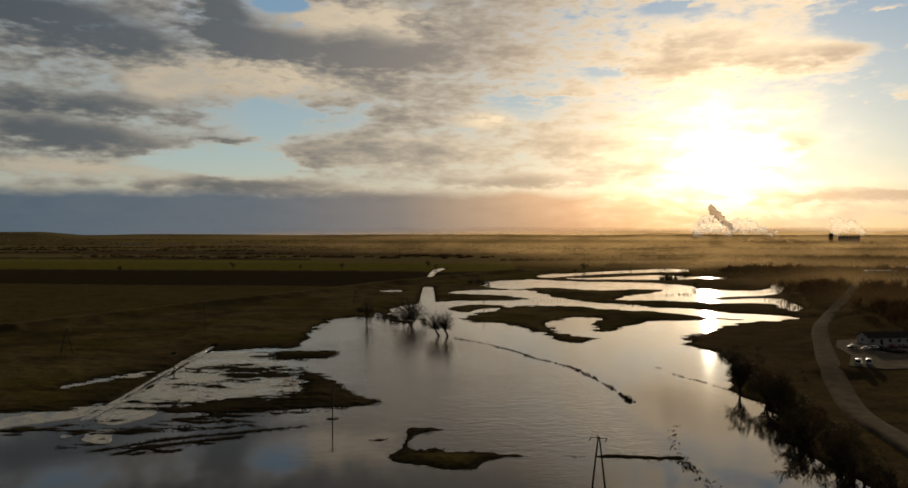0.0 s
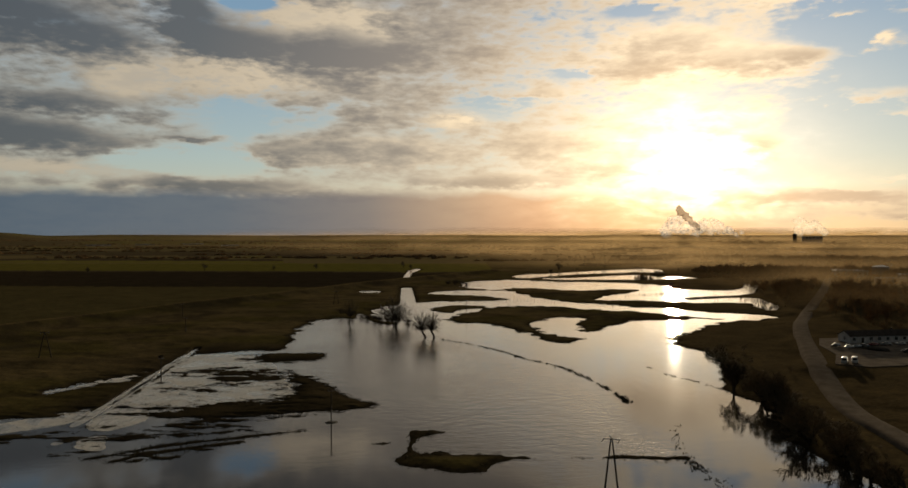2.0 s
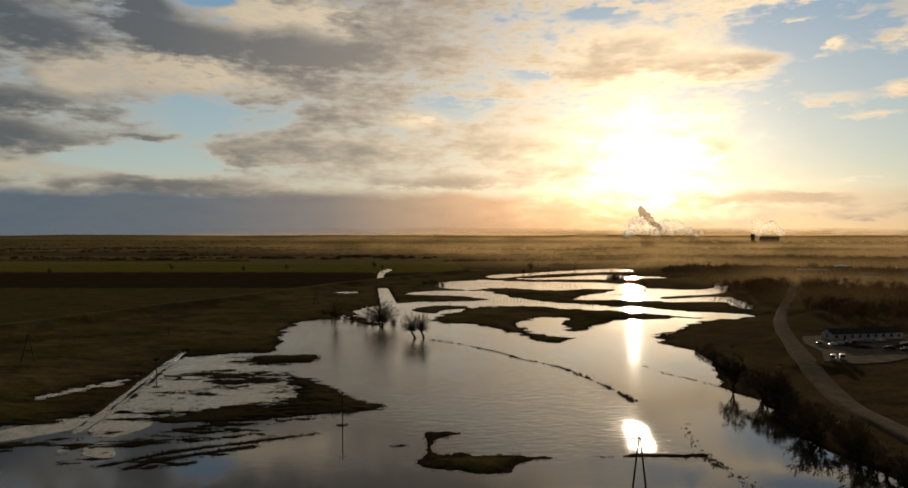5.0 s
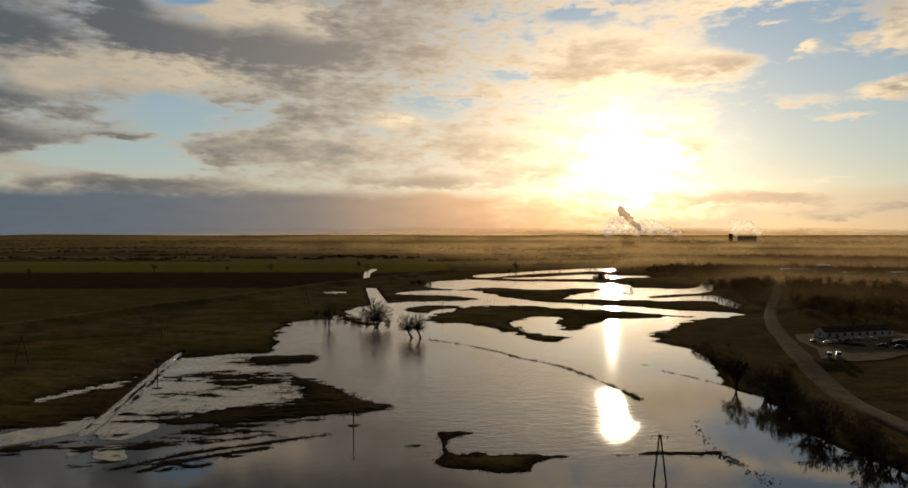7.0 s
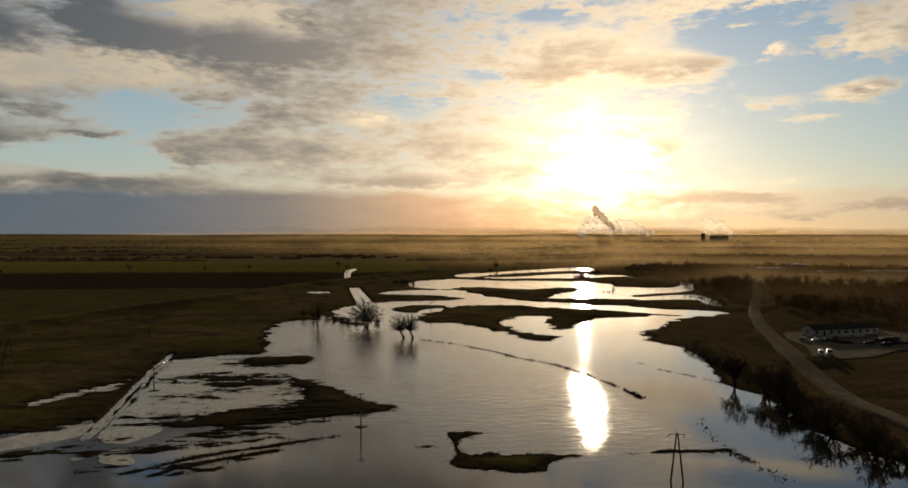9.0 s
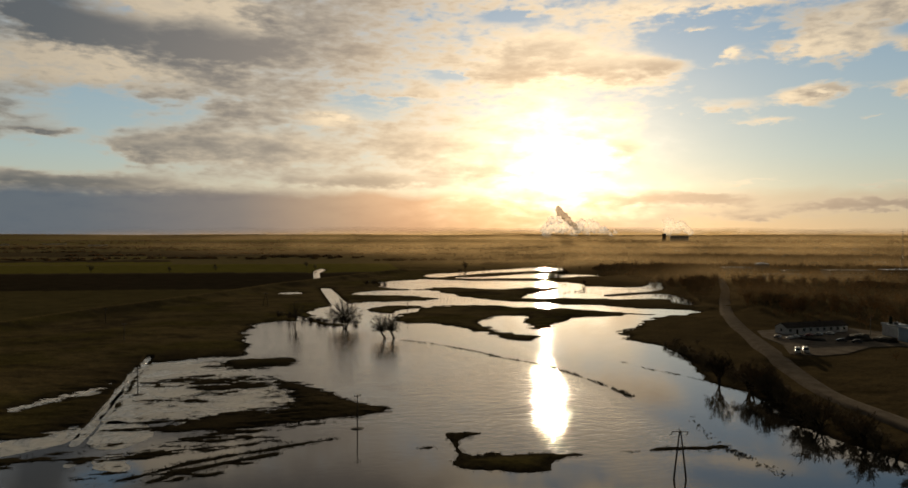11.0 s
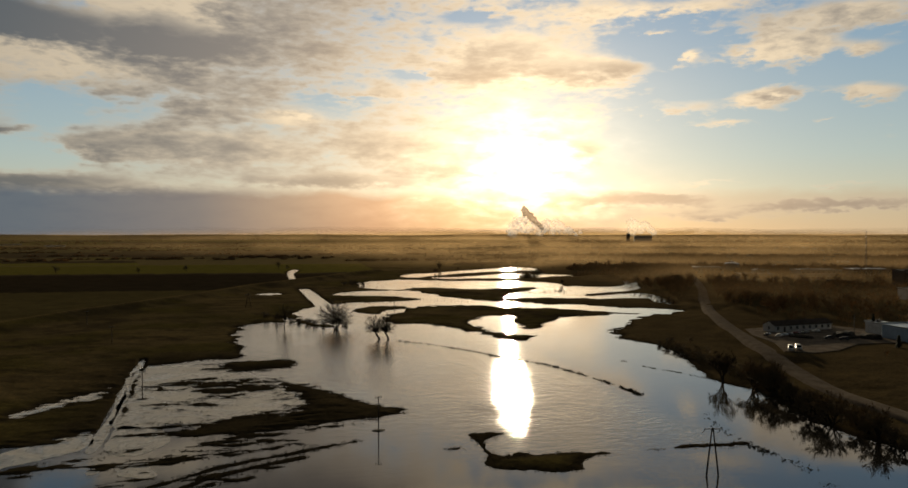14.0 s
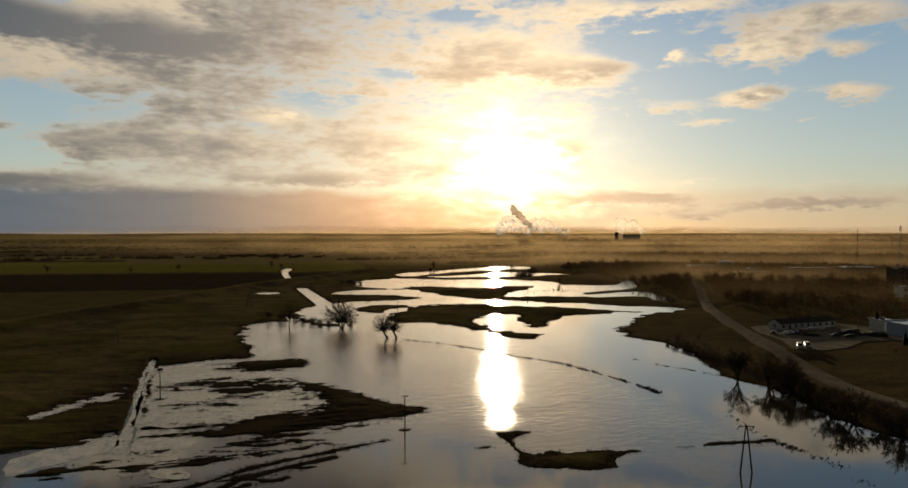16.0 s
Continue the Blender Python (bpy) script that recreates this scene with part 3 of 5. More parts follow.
def mesh_object(name, verts, faces, mat, parent=None, smooth_faces=False):
    me = bpy.data.meshes.new(name)
    me.from_pydata([tuple(v) for v in verts] if not isinstance(verts, list) else verts, [], faces)
    me.materials.append(mat)
    if smooth_faces:
        me.polygons.foreach_set("use_smooth", [True] * len(me.polygons))
    ob = new(name, me)
    if parent:
        ob.parent = parent
    return ob


def fan(columns, rows):
    """Vertices and quads of a full disc about a spot below the flight line."""
    n, m = len(columns), len(rows)
    A, R = np.meshgrid(np.radians(columns), rows)
    x, y = -35 + R * np.sin(A), R * np.cos(A)
    i = np.arange(m - 1)[:, None] * n + np.arange(n)[None, :]
    j = np.arange(m - 1)[:, None] * n + (np.arange(n)[None, :] + 1) % n
    quads = np.stack([i, j, j + n, i + n], -1).reshape(-1, 4)
    return x.ravel(), y.ravel(), quads


def make_ground():
    cols = np.concatenate([np.linspace(-44, 60, 1050), np.linspace(62, 314, 64)])
    rows = np.concatenate([np.array([0.0, 20, 40, 60, 80, 100, 112]), 1.0 / np.linspace(1 / 126.0, 1 / 1500.0, 470), np.linspace(1560, 4900, 46)])
    x, y, quads = fan(cols, rows)
    z, d, lev = lay_of_land(x, y)
    me = bpy.data.meshes.new("ground")
    me.vertices.add(len(x))
    me.vertices.foreach_set("co", np.stack([x, y, z], -1).ravel())
    me.loops.add(quads.size)
    me.polygons.add(len(quads))
    me.polygons.foreach_set("loop_start", np.arange(len(quads)) * 4)
    me.loops.foreach_set("vertex_index", quads[:, ::-1].ravel().astype(np.int32))
    me.polygons.foreach_set("use_smooth", np.ones(len(quads), bool))
    me.update(calc_edges=True)
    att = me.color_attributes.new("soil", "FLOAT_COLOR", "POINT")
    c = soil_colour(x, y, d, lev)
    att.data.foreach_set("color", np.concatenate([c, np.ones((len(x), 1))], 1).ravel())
    # sheen grows with distance and toward the sun, as the haze glow does
    haze_sheen = me.attributes.new("haze_sheen", "FLOAT", "POINT")
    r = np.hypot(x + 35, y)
    haze_sheen.data.foreach_set("value", 0.10 * smooth(450, 2200, r) * (0.05 + 0.95 * smooth(-0.10, 0.34, x / np.maximum(np.abs(y), 1.0)) * (0.45 + 0.55 * smooth(0.75, 0.45, x / np.maximum(np.abs(y), 1.0)))) * (1.0 + fbm(x, y, 300, 3, 91) * 0.7))
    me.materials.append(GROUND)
    return tagged(new("ground", me), "dark winter meadow, fields and muddy banks of a flooded plain", "ground", kind="structure")


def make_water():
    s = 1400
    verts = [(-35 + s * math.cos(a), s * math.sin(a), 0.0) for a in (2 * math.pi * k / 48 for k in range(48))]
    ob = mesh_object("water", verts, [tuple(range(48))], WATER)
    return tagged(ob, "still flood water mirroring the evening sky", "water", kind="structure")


def ice_material():
    m, t, s = material("thin_ice", 0.28, 0.0, 0.5)
    p = place_of(t)
    broad, fine = grain(t, p, 0.12, 5.0, 0.6, 0.8), grain(t, p, 0.9, 5.0, 0.65)
    col = ramp(t, broad * 0.65 + fine * 0.35, [(0.34, (0.16, 0.15, 0.125)), (0.48, (0.48, 0.45, 0.39)), (0.62, (0.72, 0.68, 0.60))])
    t.links.new(col.socket, s.inputs["Base Color"])
    put(t, s.inputs["Roughness"], broad.step(0.3, 0.7, 0.16, 0.45))
    bumped(t, s, fine, 0.15, 0.03)
    return m


ICE = ice_material()


def ice_sheet(outline, label):
    c = spline(outline, True, 8)
    w = fbm(c[:, 0], c[:, 1], 5, 3, 81) * 3.0 + 1.2 * (len(outline) > 9)
    mid = c.mean(0)
    out = c - mid
    c = c + out / np.linalg.norm(out, axis=1)[:, None] * w[:, None]
    n = len(c)
    verts = [(px, py, 0.035) for px, py in c] + [(px, py, -0.02) for px, py in c]
    faces = [tuple(range(n))] + [(k, k + n, (k + 1) % n + n, (k + 1) % n) for k in range(n)]
    return tagged(mesh_object("ice", verts, faces, ICE), label, "ice", kind="structure")


make_ground()
make_water()
for sheet in (ICE_DITCH, ICE_FIELD, ICE_SOUTH, ICE_WEST, ICE_STRIP, ICE_FLOE, ICE_FLOE_SMALL):
    ice_sheet(sheet, "pale thin ice on the flooded grass")

# ---------------------------------------------------------------- builders


def part(name, bm, mat, parent=None, label="", smooth_faces=False):
    """Links a bmesh as one mesh object under a thing."""
    me = bpy.data.meshes.new(name)
    bm.to_mesh(me)
    bm.free()
    me.materials.append(mat)
    if smooth_faces:
        me.polygons.foreach_set("use_smooth", [True] * len(me.polygons))
    ob = new(name, me)
    ob.parent = parent
    if label:
        tagged(ob, label)
    return ob


def thing(name, x, y, z, turn=0.0, label="", category="", group=""):
    ob = new(name)
    ob.empty_display_size = 0.5
    ob.matrix_basis = pose(x, y, z, 0, 0, turn)
    return tagged(ob, label, category, group)


def box(bm, x0, y0, z0, x1, y1, z1):
    m = Matrix.LocRotScale(((x0 + x1) / 2, (y0 + y1) / 2, (z0 + z1) / 2), None, (x1 - x0, y1 - y0, z1 - z0))
    return bmesh.ops.create_cube(bm, size=1.0, matrix=m)["verts"]


def bevel(bm, width, segments=1):
    bmesh.ops.bevel(bm, geom=bm.edges[:], offset=width, segments=segments, affect="EDGES", clamp_overlap=True)
    return bm


def boxes(*spans, edge=0.0):
    bm = bmesh.new()
    for s in spans:
        box(bm, *s)
    return bevel(bm, edge) if edge else bm


class Wood:
    """Collects tapered tubes as plain lists."""

    def __init__(self):
        self.v, self.f = [], []

    def tube(self, points, radii, sides):
        base, rings = len(self.v), len(points)
        for i, (p, r) in enumerate(zip(points, radii)):
            d = (points[min(i + 1, rings - 1)] - points[max(i - 1, 0)]).normalized()
            a = d.orthogonal().normalized()
            b = d.cross(a)
            for k in range(sides):
                w = 2 * math.pi * k / sides
                self.v.append(tuple(p + (a * math.cos(w) + b * math.sin(w)) * r))
        for i in range(rings - 1):
            for k in range(sides):
                j = (k + 1) % sides
                self.f.append((base + i * sides + k, base + i * sides + j, base + (i + 1) * sides + j, base + (i + 1) * sides + k))
        self.f.append(tuple(base + (rings - 1) * sides + k for k in range(sides)))
        self.f.append(tuple(base + k for k in reversed(range(sides))))


def grow(rng, trunk, crown, p, d, length, r, depth, deep, fork, spread, rise):
    """One limb and what springs from it."""
    pts, rad, n = [p.copy()], [r], 4 if depth < 2 else 3
    for i in range(n):
        d = (d + Vector((rng.uniform(-1, 1), rng.uniform(-1, 1), rng.uniform(-1, 1))) * 0.20 + Vector((0, 0, rise * 0.12))).normalized()
        p = p + d * (length / n)
        pts.append(p.copy())
        rad.append(r * (1 - 0.55 * (i + 1) / n))
    (trunk if depth < 2 else crown).tube(pts, rad, 7 if depth == 0 else 5 if depth < 2 else 3)
    if depth >= deep:
        return
    for c in range(fork[min(depth, len(fork) - 1)]):
        k = rng.uniform(0.35, 1.0) if c else 1.0
        i = min(int(k * n), n - 1)
        at = pts[i].lerp(pts[i + 1], min(k * n - i, 1.0))
        side = d.orthogonal().normalized()
        side.rotate(Matrix.Rotation(rng.uniform(0, 6.283), 3, d))
        nd = (d + side * spread * rng.uniform(0.55, 1.15)).normalized()
        grow(rng, trunk, crown, at, nd, length * rng.uniform(0.52, 0.78), max(rad[i] * 0.58, 0.046), depth + 1, deep, fork, spread, rise)


def bare_tree(label, x, y, stems, tall, seed, deep=5, fork=(4, 4, 4, 3), spread=0.75, rise=0.8, trunk_share=0.33, radius=0.35, group="", z=None, name="bare_tree", twig=None):
    rng = random.Random(seed)
    trunk, crown = Wood(), Wood()
    for sx, sy, lean_x, lean_y, share in stems:
        d = Vector((lean_x, lean_y, 1)).normalized()
        grow(rng, trunk, crown, Vector((sx, sy, -0.8)), d, tall * trunk_share * share + 0.8, radius * share, 0, deep, fork, spread, rise)
    top = max(v[2] for v in crown.v)
    s = tall / top
    t = thing(name, x, y, height(x, y) if z is None else z, 0, label, "tree", group)
    for nm, w, mat in (("trunk", trunk, BARK), ("crown", crown, twig or TWIG)):
        mesh_object(nm, [(a * s, b * s, c * s) for a, b, c in w.v], w.f, mat, t)
    return t


def low_tree(seed, tall=1.0):
    """A light bare tree of unit height for far woods: vertices and triangles as arrays."""
    rng = random.Random(seed)
    v, f = [], []

    def blade(p, q, w):
        d = (q - p).normalized()
        a = d.orthogonal().normalized()
        a.rotate(Matrix.Rotation(rng.uniform(0, 6.28), 3, d))
        i = len(v)
        v.extend([tuple(p - a * w), tuple(p + a * w), tuple(q)])
        f.append((i, i + 1, i + 2))

    for k in range(3):
        a = 2.1 * k
        i = len(v)
        v.extend([(0.02 * math.cos(a), 0.02 * math.sin(a), 0), (0.02 * math.cos(a + 2.1), 0.02 * math.sin(a + 2.1), 0), (0, 0, 0.6)])
        f.append((i, i + 1, i + 2))
    for k in range(26):
        z = rng.uniform(0.14, 0.62)
        a, up = rng.uniform(0, 6.28), rng.uniform(0.15, 1.0)
        d = Vector((math.cos(a), math.sin(a), up)).normalized()
        p = Vector((0, 0, z))
        q = p + d * rng.uniform(0.24, 0.40)
        q.z = min(q.z, 1.0)
        blade(p, q, 0.012)
        for j in range(6):
            s = p.lerp(q, rng.uniform(0.3, 1.0))
            e = s + Vector((rng.uniform(-1, 1), rng.uniform(-1, 1), rng.uniform(-0.3, 1))).normalized() * rng.uniform(0.08, 0.2)
            blade(s, e, 0.011)
    return np.array(v), np.array(f)


def scatter(name, kinds, places, mat, label, category):
    """One object of many: places are x, y, z, height, width, turn, kind."""
    V, F, base = [], [], 0
    for x, y, z, h, w, turn, k in places:
        v, f = kinds[k % len(kinds)]
        c, s = math.cos(turn), math.sin(turn)
        V.append(np.stack([x + w * (v[:, 0] * c - v[:, 1] * s), y + w * (v[:, 0] * s + v[:, 1] * c), z + h * v[:, 2]], -1))
        F.append(f + base)
        base += len(v)
    V, F = np.concatenate(V), np.concatenate(F)
    me = bpy.data.meshes.new(name)
    me.vertices.add(len(V))
    me.vertices.foreach_set("co", V.ravel())
    me.loops.add(F.size)
    me.polygons.add(len(F))
    me.polygons.foreach_set("loop_start", np.arange(len(F)) * F.shape[1])
    me.loops.foreach_set("vertex_index", F.ravel().astype(np.int32))
    me.update(calc_edges=True)
    me.materials.append(mat)
    return tagged(new(name, me), label, category, kind="stuff")


# ---------------------------------------------------------------- trees by the water

def willow(label, x, y, trunks, crown_at, reach, limbs, seed, thick=0.30, twigs=5, floor=-0.15):
    """A bare willow: stems that part into limbs bending out to a domed crown of fine twigs.
    trunks: foot and head of each stem; crown_at: the crown's middle over the foot; reach: its half width, depth and height."""
    r = random.Random(seed)
    wood, crown = Wood(), Wood()
    mid = Vector(crown_at)
    for foot, head in trunks:
        f, h = Vector(foot), Vector(head)
        bend = f.lerp(h, 0.5) + Vector((r.uniform(-0.3, 0.3), r.uniform(-0.3, 0.3), 0))
        wood.tube([f - Vector((0, 0, 0.9)), f.lerp(bend, 0.5), bend, h], [thick * 1.35, thick * 1.05, thick * 0.9, thick * 0.75], 8)
    for k in range(limbs):
        up = floor + (1 - floor) * (k + 0.5) / limbs
        w, q = 2.39996 * k + r.uniform(-0.3, 0.3), math.sqrt(max(1 - up * up, 0))
        out = Vector((q * math.cos(w), q * math.sin(w), up))
        size = r.uniform(0.78, 1.02)
        tip = mid + Vector((out.x * reach[0], out.y * reach[1], out.z * reach[2])) * size
        head = Vector(trunks[k % len(trunks)][1])
        knee = head.lerp(tip, 0.45) + Vector((0, 0, reach[2] * 0.12)) + Vector((r.gauss(0, 0.3), r.gauss(0, 0.3), 0))
        path = [head, head.lerp(knee, 0.55) + Vector((r.gauss(0, 0.12), r.gauss(0, 0.12), 0)), knee, knee.lerp(tip, 0.55) + Vector((r.gauss(0, 0.2), r.gauss(0, 0.2), 0.1)), tip]
        wide = thick * r.uniform(0.34, 0.52)
        wood.tube(path, [wide, wide * 0.8, wide * 0.6, wide * 0.38, 0.03], 5)
        for j in range(8):
            at = 0.30 + 0.68 * (j + r.random()) / 8
            i = min(int(at * 4), 3)
            p = path[i].lerp(path[i + 1], at * 4 - i)
            d = (out * 0.8 + Vector((r.gauss(0, 0.6), r.gauss(0, 0.6), r.gauss(0.2, 0.4)))).normalized()
            e = p + d * r.uniform(0.16, 0.30) * max(reach)
            m = p.lerp(e, 0.5) + Vector((r.gauss(0, 0.15), r.gauss(0, 0.15), r.gauss(0.1, 0.1)))
            crown.tube([p, m, e], [0.07, 0.05, 0.02], 3)
            for c in range(twigs):
                s0 = m.lerp(e, r.random()) if c % 2 else p.lerp(m, r.uniform(0.3, 1.0))
                d2 = (d + Vector((r.gauss(0, 0.7), r.gauss(0, 0.7), r.gauss(0.25, 0.5)))).normalized()
                crown.tube([s0, s0 + d2 * r.uniform(0.07, 0.15) * max(reach)], [0.035, 0.012], 3)
    t = thing("willow", x, y, 0.0, 0, label, "tree")
    mesh_object("trunk", wood.v, wood.f, BARK, t)
    mesh_object("crown", crown.v, crown.f, TWIG, t)
    return t


willow("slender bare tree standing at the flooded shore", -48.9, 400, [((0, 0, 0), (0.4, 0, 3.6))], (0.3, 0, 7.5), (4.6, 4.6, 6.4), 22, 3, 0.27, 4, -0.5)
willow("wide bare willow with many stems rising from the flood", -23.5, 385,
       [((-0.3, 0, 0), (-1.6, 0.3, 2.6)), ((0.2, 0.3, 0), (0.3, 0.6, 3.2)), ((0.5, -0.2, 0), (1.8, -0.2, 2.5))], (-0.6, 0, 6.0), (9.8, 8.0, 9.4), 70, 11, 0.40, 6, -0.40)
willow("leaning bare pollard willow standing in the flood", -7.0, 345, [((0, 0, 0), (-2.0, 0.2, 3.0))], (-2.9, 0.2, 6.9), (4.7, 4.7, 5.4), 40, 21, 0.50, 5, -0.80)
willow("bare pollard willow beside its leaning twin in the flood", -3.0, 344.5, [((0, 0, 0), (-1.5, 0.2, 3.0))], (-1.2, 0.2, 7.3), (4.5, 4.5, 5.4), 40, 24, 0.48, 5, -0.80)
bare_tree("bare tree on a muddy point of the river bank", 87.4, 218.5, [(0, 0, 0.12, 0, 1), (0.4, 0.2, -0.25, 0.1, 0.8)], 12.5, 31, spread=0.8, fork=(5, 4, 4, 3))

rng = random.Random(8)
for k in range(17):
    by = 137 + 76 * ((k + rng.uniform(-0.45, 0.45)) / 17)
    bx = np.interp(by, (135, 150, 160, 175, 198, 209, 225), (80, 80.5, 80.5, 82, 89.5, 90.5, 90)) + rng.uniform(0.3, 4.5)
    stems = [(rng.uniform(-0.8, 0.8), rng.uniform(-0.8, 0.8), rng.uniform(-0.7, 0.25), rng.uniform(-0.3, 0.3), rng.uniform(0.6, 1)) for _ in range(rng.choice((1, 2, 2, 3)))]
    bare_tree("tangled bare tree on the dark river bank", bx, by, stems, rng.choice((3.5, 4.5, 5.5, 7, 9, 11)) * rng.uniform(0.9, 1.1), 40 + k, deep=4, fork=(5, 5, 4, 4), spread=0.9,
              rise=0.6, trunk_share=0.28, group="trees along the river bank", twig=BANK_TWIG)

# ---------------------------------------------------------------- woods, hedges and reeds

LOW = [low_tree(100 + k) for k in range(6)]


def low_bush(seed):
    """A dense low dome of twigs for far hedges and copses."""
    r = random.Random(seed)
    v, f = [], []
    for k in range(70):
        a, q = r.uniform(0, 6.28), math.sqrt(r.random()) * 0.5
        top = (1 - (q / 0.5) ** 2 * 0.7) * r.uniform(0.6, 1.0)
        p = Vector((q * math.cos(a), q * math.sin(a), 0))
        b, w = r.uniform(0, 6.28), r.uniform(0.05, 0.10)
        s = Vector((math.cos(b) * w, math.sin(b) * w, 0))
        i = len(v)
        v.extend([tuple(p - s), tuple(p + s), (p.x * 1.15, p.y * 1.15, top)])
        f.append((i, i + 1, i + 2))
    return np.array(v), np.array(f)


BUSH = [low_bush(150 + k) for k in range(6)]


def many(seed, count, spot, tall, wide=0.9):
    """Places for scatter: spot gives x, y for a random generator, or None."""
    r, xs = random.Random(seed), []
    while len(xs) < count:
        p = spot(r)
        if p:
            xs.append((p[0], p[1], r.uniform(*tall), r.uniform(0.75, 1.25) * wide, r.uniform(0, 6.28), r.randrange(6)))
    z = lay_of_land(np.array([p[0] for p in xs]), np.array([p[1] for p in xs]))[0]
    return [(p[0], p[1], zz - 0.1, p[2], p[2] * p[3], p[4], p[5]) for p, zz in zip(xs, z)]


ROAD_SPOTS = spline(ROAD_LINE, False, 12)


def road_gap(x, y):
    return float(np.hypot(ROAD_SPOTS[:, 0] - x, ROAD_SPOTS[:, 1] - y).min())


def east_wood(r):
    y = r.uniform(330, 900)
    x = r.uniform(0.30 * y + 95, 1.05 * y + 60)
    if road_gap(x, y) < 12 or (150 < x < 235 and y < 345):
        return None
    return x, y


def yard_scrub(r):
    x, y = r.uniform(125, 260), r.uniform(150, 330)
    inside = 128 < x < 222 and 228 < y < 320
    return None if inside or road_gap(x, y) < 9 or x < 0.42 * y + 65 else (x, y)


def river_wood(r):
    y = r.uniform(430, 800)
    x = 0.36 * y + 70 + abs(r.gauss(0, 34))
    return None if road_gap(x, y) < 10 or (x < 338 and y > 585) or (x < 256 and y < 560) else (x, y)


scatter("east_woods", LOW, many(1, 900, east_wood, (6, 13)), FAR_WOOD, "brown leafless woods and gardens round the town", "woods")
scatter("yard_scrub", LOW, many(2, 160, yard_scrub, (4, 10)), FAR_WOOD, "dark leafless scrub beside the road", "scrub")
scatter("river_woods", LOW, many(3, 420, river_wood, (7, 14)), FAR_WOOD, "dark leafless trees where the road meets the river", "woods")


def bank_scrub(r):
    y = r.uniform(135, 300)
    x = np.interp(y, (135, 160, 200, 225, 260, 300), (80, 82, 92, 93, 101, 108)) + abs(r.gauss(0, 6)) + 2
    return None if road_gap(x, y) < 6 else (x, y)


scatter("bank_scrub", LOW, many(6, 210, bank_scrub, (1.2, 3.8), 1.5), BANK_TWIG, "dark tangled scrub along the river bank", "scrub")


def far_rows(r):
    row = r.randrange(26)
    q = random.Random(row * 7 + 1)
    y0, x0, run, slope = q.uniform(950, 3600), q.uniform(-1.0, 1.15), q.uniform(0.05, 0.16), q.uniform(-0.05, 0.05)
    s = r.uniform(-1, 1)
    x = y0 * x0 + s * run * y0
    return x, y0 + slope * s * run * y0 + r.gauss(0, 5)


scatter("field_hedges", BUSH, many(4, 1300, far_rows, (3, 6), 2.6), HEDGE_WOOD, "far hedgerows and rows of bare trees between fields", "hedges")


def east_copses(r):
    knot = random.Random(r.randrange(150) * 11 + 5)
    az, dist = radians(knot.uniform(23, 54)), 800 * (3900 / 800) ** knot.random()
    x, y = dist * math.sin(az) + r.gauss(0, 0.055) * dist, dist * math.cos(az) + r.gauss(0, 0.02) * dist
    return None if y < 640 or road_gap(x, y) < 12 else (x, y)


def plain_copses(r):
    knot = random.Random(r.randrange(70) * 13 + 7)
    az, dist = radians(knot.uniform(-34, 18)), 1250 * (4000 / 1250) ** knot.random()
    return dist * math.sin(az) + r.gauss(0, 0.035) * dist, dist * math.cos(az) + r.gauss(0, 0.006) * dist


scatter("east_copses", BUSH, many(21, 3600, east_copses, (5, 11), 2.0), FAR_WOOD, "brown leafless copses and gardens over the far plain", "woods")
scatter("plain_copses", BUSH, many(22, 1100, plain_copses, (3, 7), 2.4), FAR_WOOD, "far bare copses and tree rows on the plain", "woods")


def town_trees(r):
    y = r.uniform(850, 2600)
    return r.uniform(0.18, 1.0) * y, y


scatter("far_town_trees", LOW, many(5, 800, town_trees, (4, 9), 1.1), HEDGE_WOOD, "far bare trees scattered about the town", "trees")
for k, (bx, by, bh) in enumerate([(-36, 1010, 13), (-148, 950, 12), (-290, 940, 13), (-200, 935, 9), (-420, 900, 9), (-25, 985, 9), (170, 930, 14), (145, 860, 9), (215, 640, 9)]):
    bare_tree("lone bare tree out on the plain", bx, by, [(0, 0, 0, 0, 1)], bh * 0.8, 70 + k, deep=4, fork=(6, 5, 4, 3), spread=0.85, radius=0.25, trunk_share=0.25, group="lone trees on the plain")


def shrub(label, x, y, tall, wide, seed, stems=9, z=None, group=""):
    r = random.Random(seed)
    st = [(r.uniform(-0.4, 0.4) * wide * 0.6, r.uniform(-0.4, 0.4) * wide * 0.6, r.uniform(-0.7, 0.7), r.uniform(-0.7, 0.7), r.uniform(0.6, 1)) for _ in range(stems)]
    return bare_tree(label, x, y, st, tall, seed, deep=3, fork=(4, 4, 3), spread=0.8, trunk_share=0.4, radius=0.09, z=z, group=group, name="shrub")


for k, (sx, sy, sh) in enumerate([(16, 687, 5), (22, 684, 6), (28, 690, 5.5), (33, 686, 4.5)]):
    shrub("round dark willow bush at the water's edge", sx, sy, sh, 7, 200 + k, 12, group="bushes by the upper water")
for k, (sx, sy, sh) in enumerate([(-41, 417, 3), (-36, 411, 3.5), (-32, 406, 3), (-28, 402, 2.5), (-17, 399, 3.5), (-44, 424, 2.5), (-52, 428, 5), (-58, 440, 4)]):
    shrub("low tangled bush on the narrow grassy spit", sx, sy, sh, 4, 230 + k, 8, group="bushes on the spit")


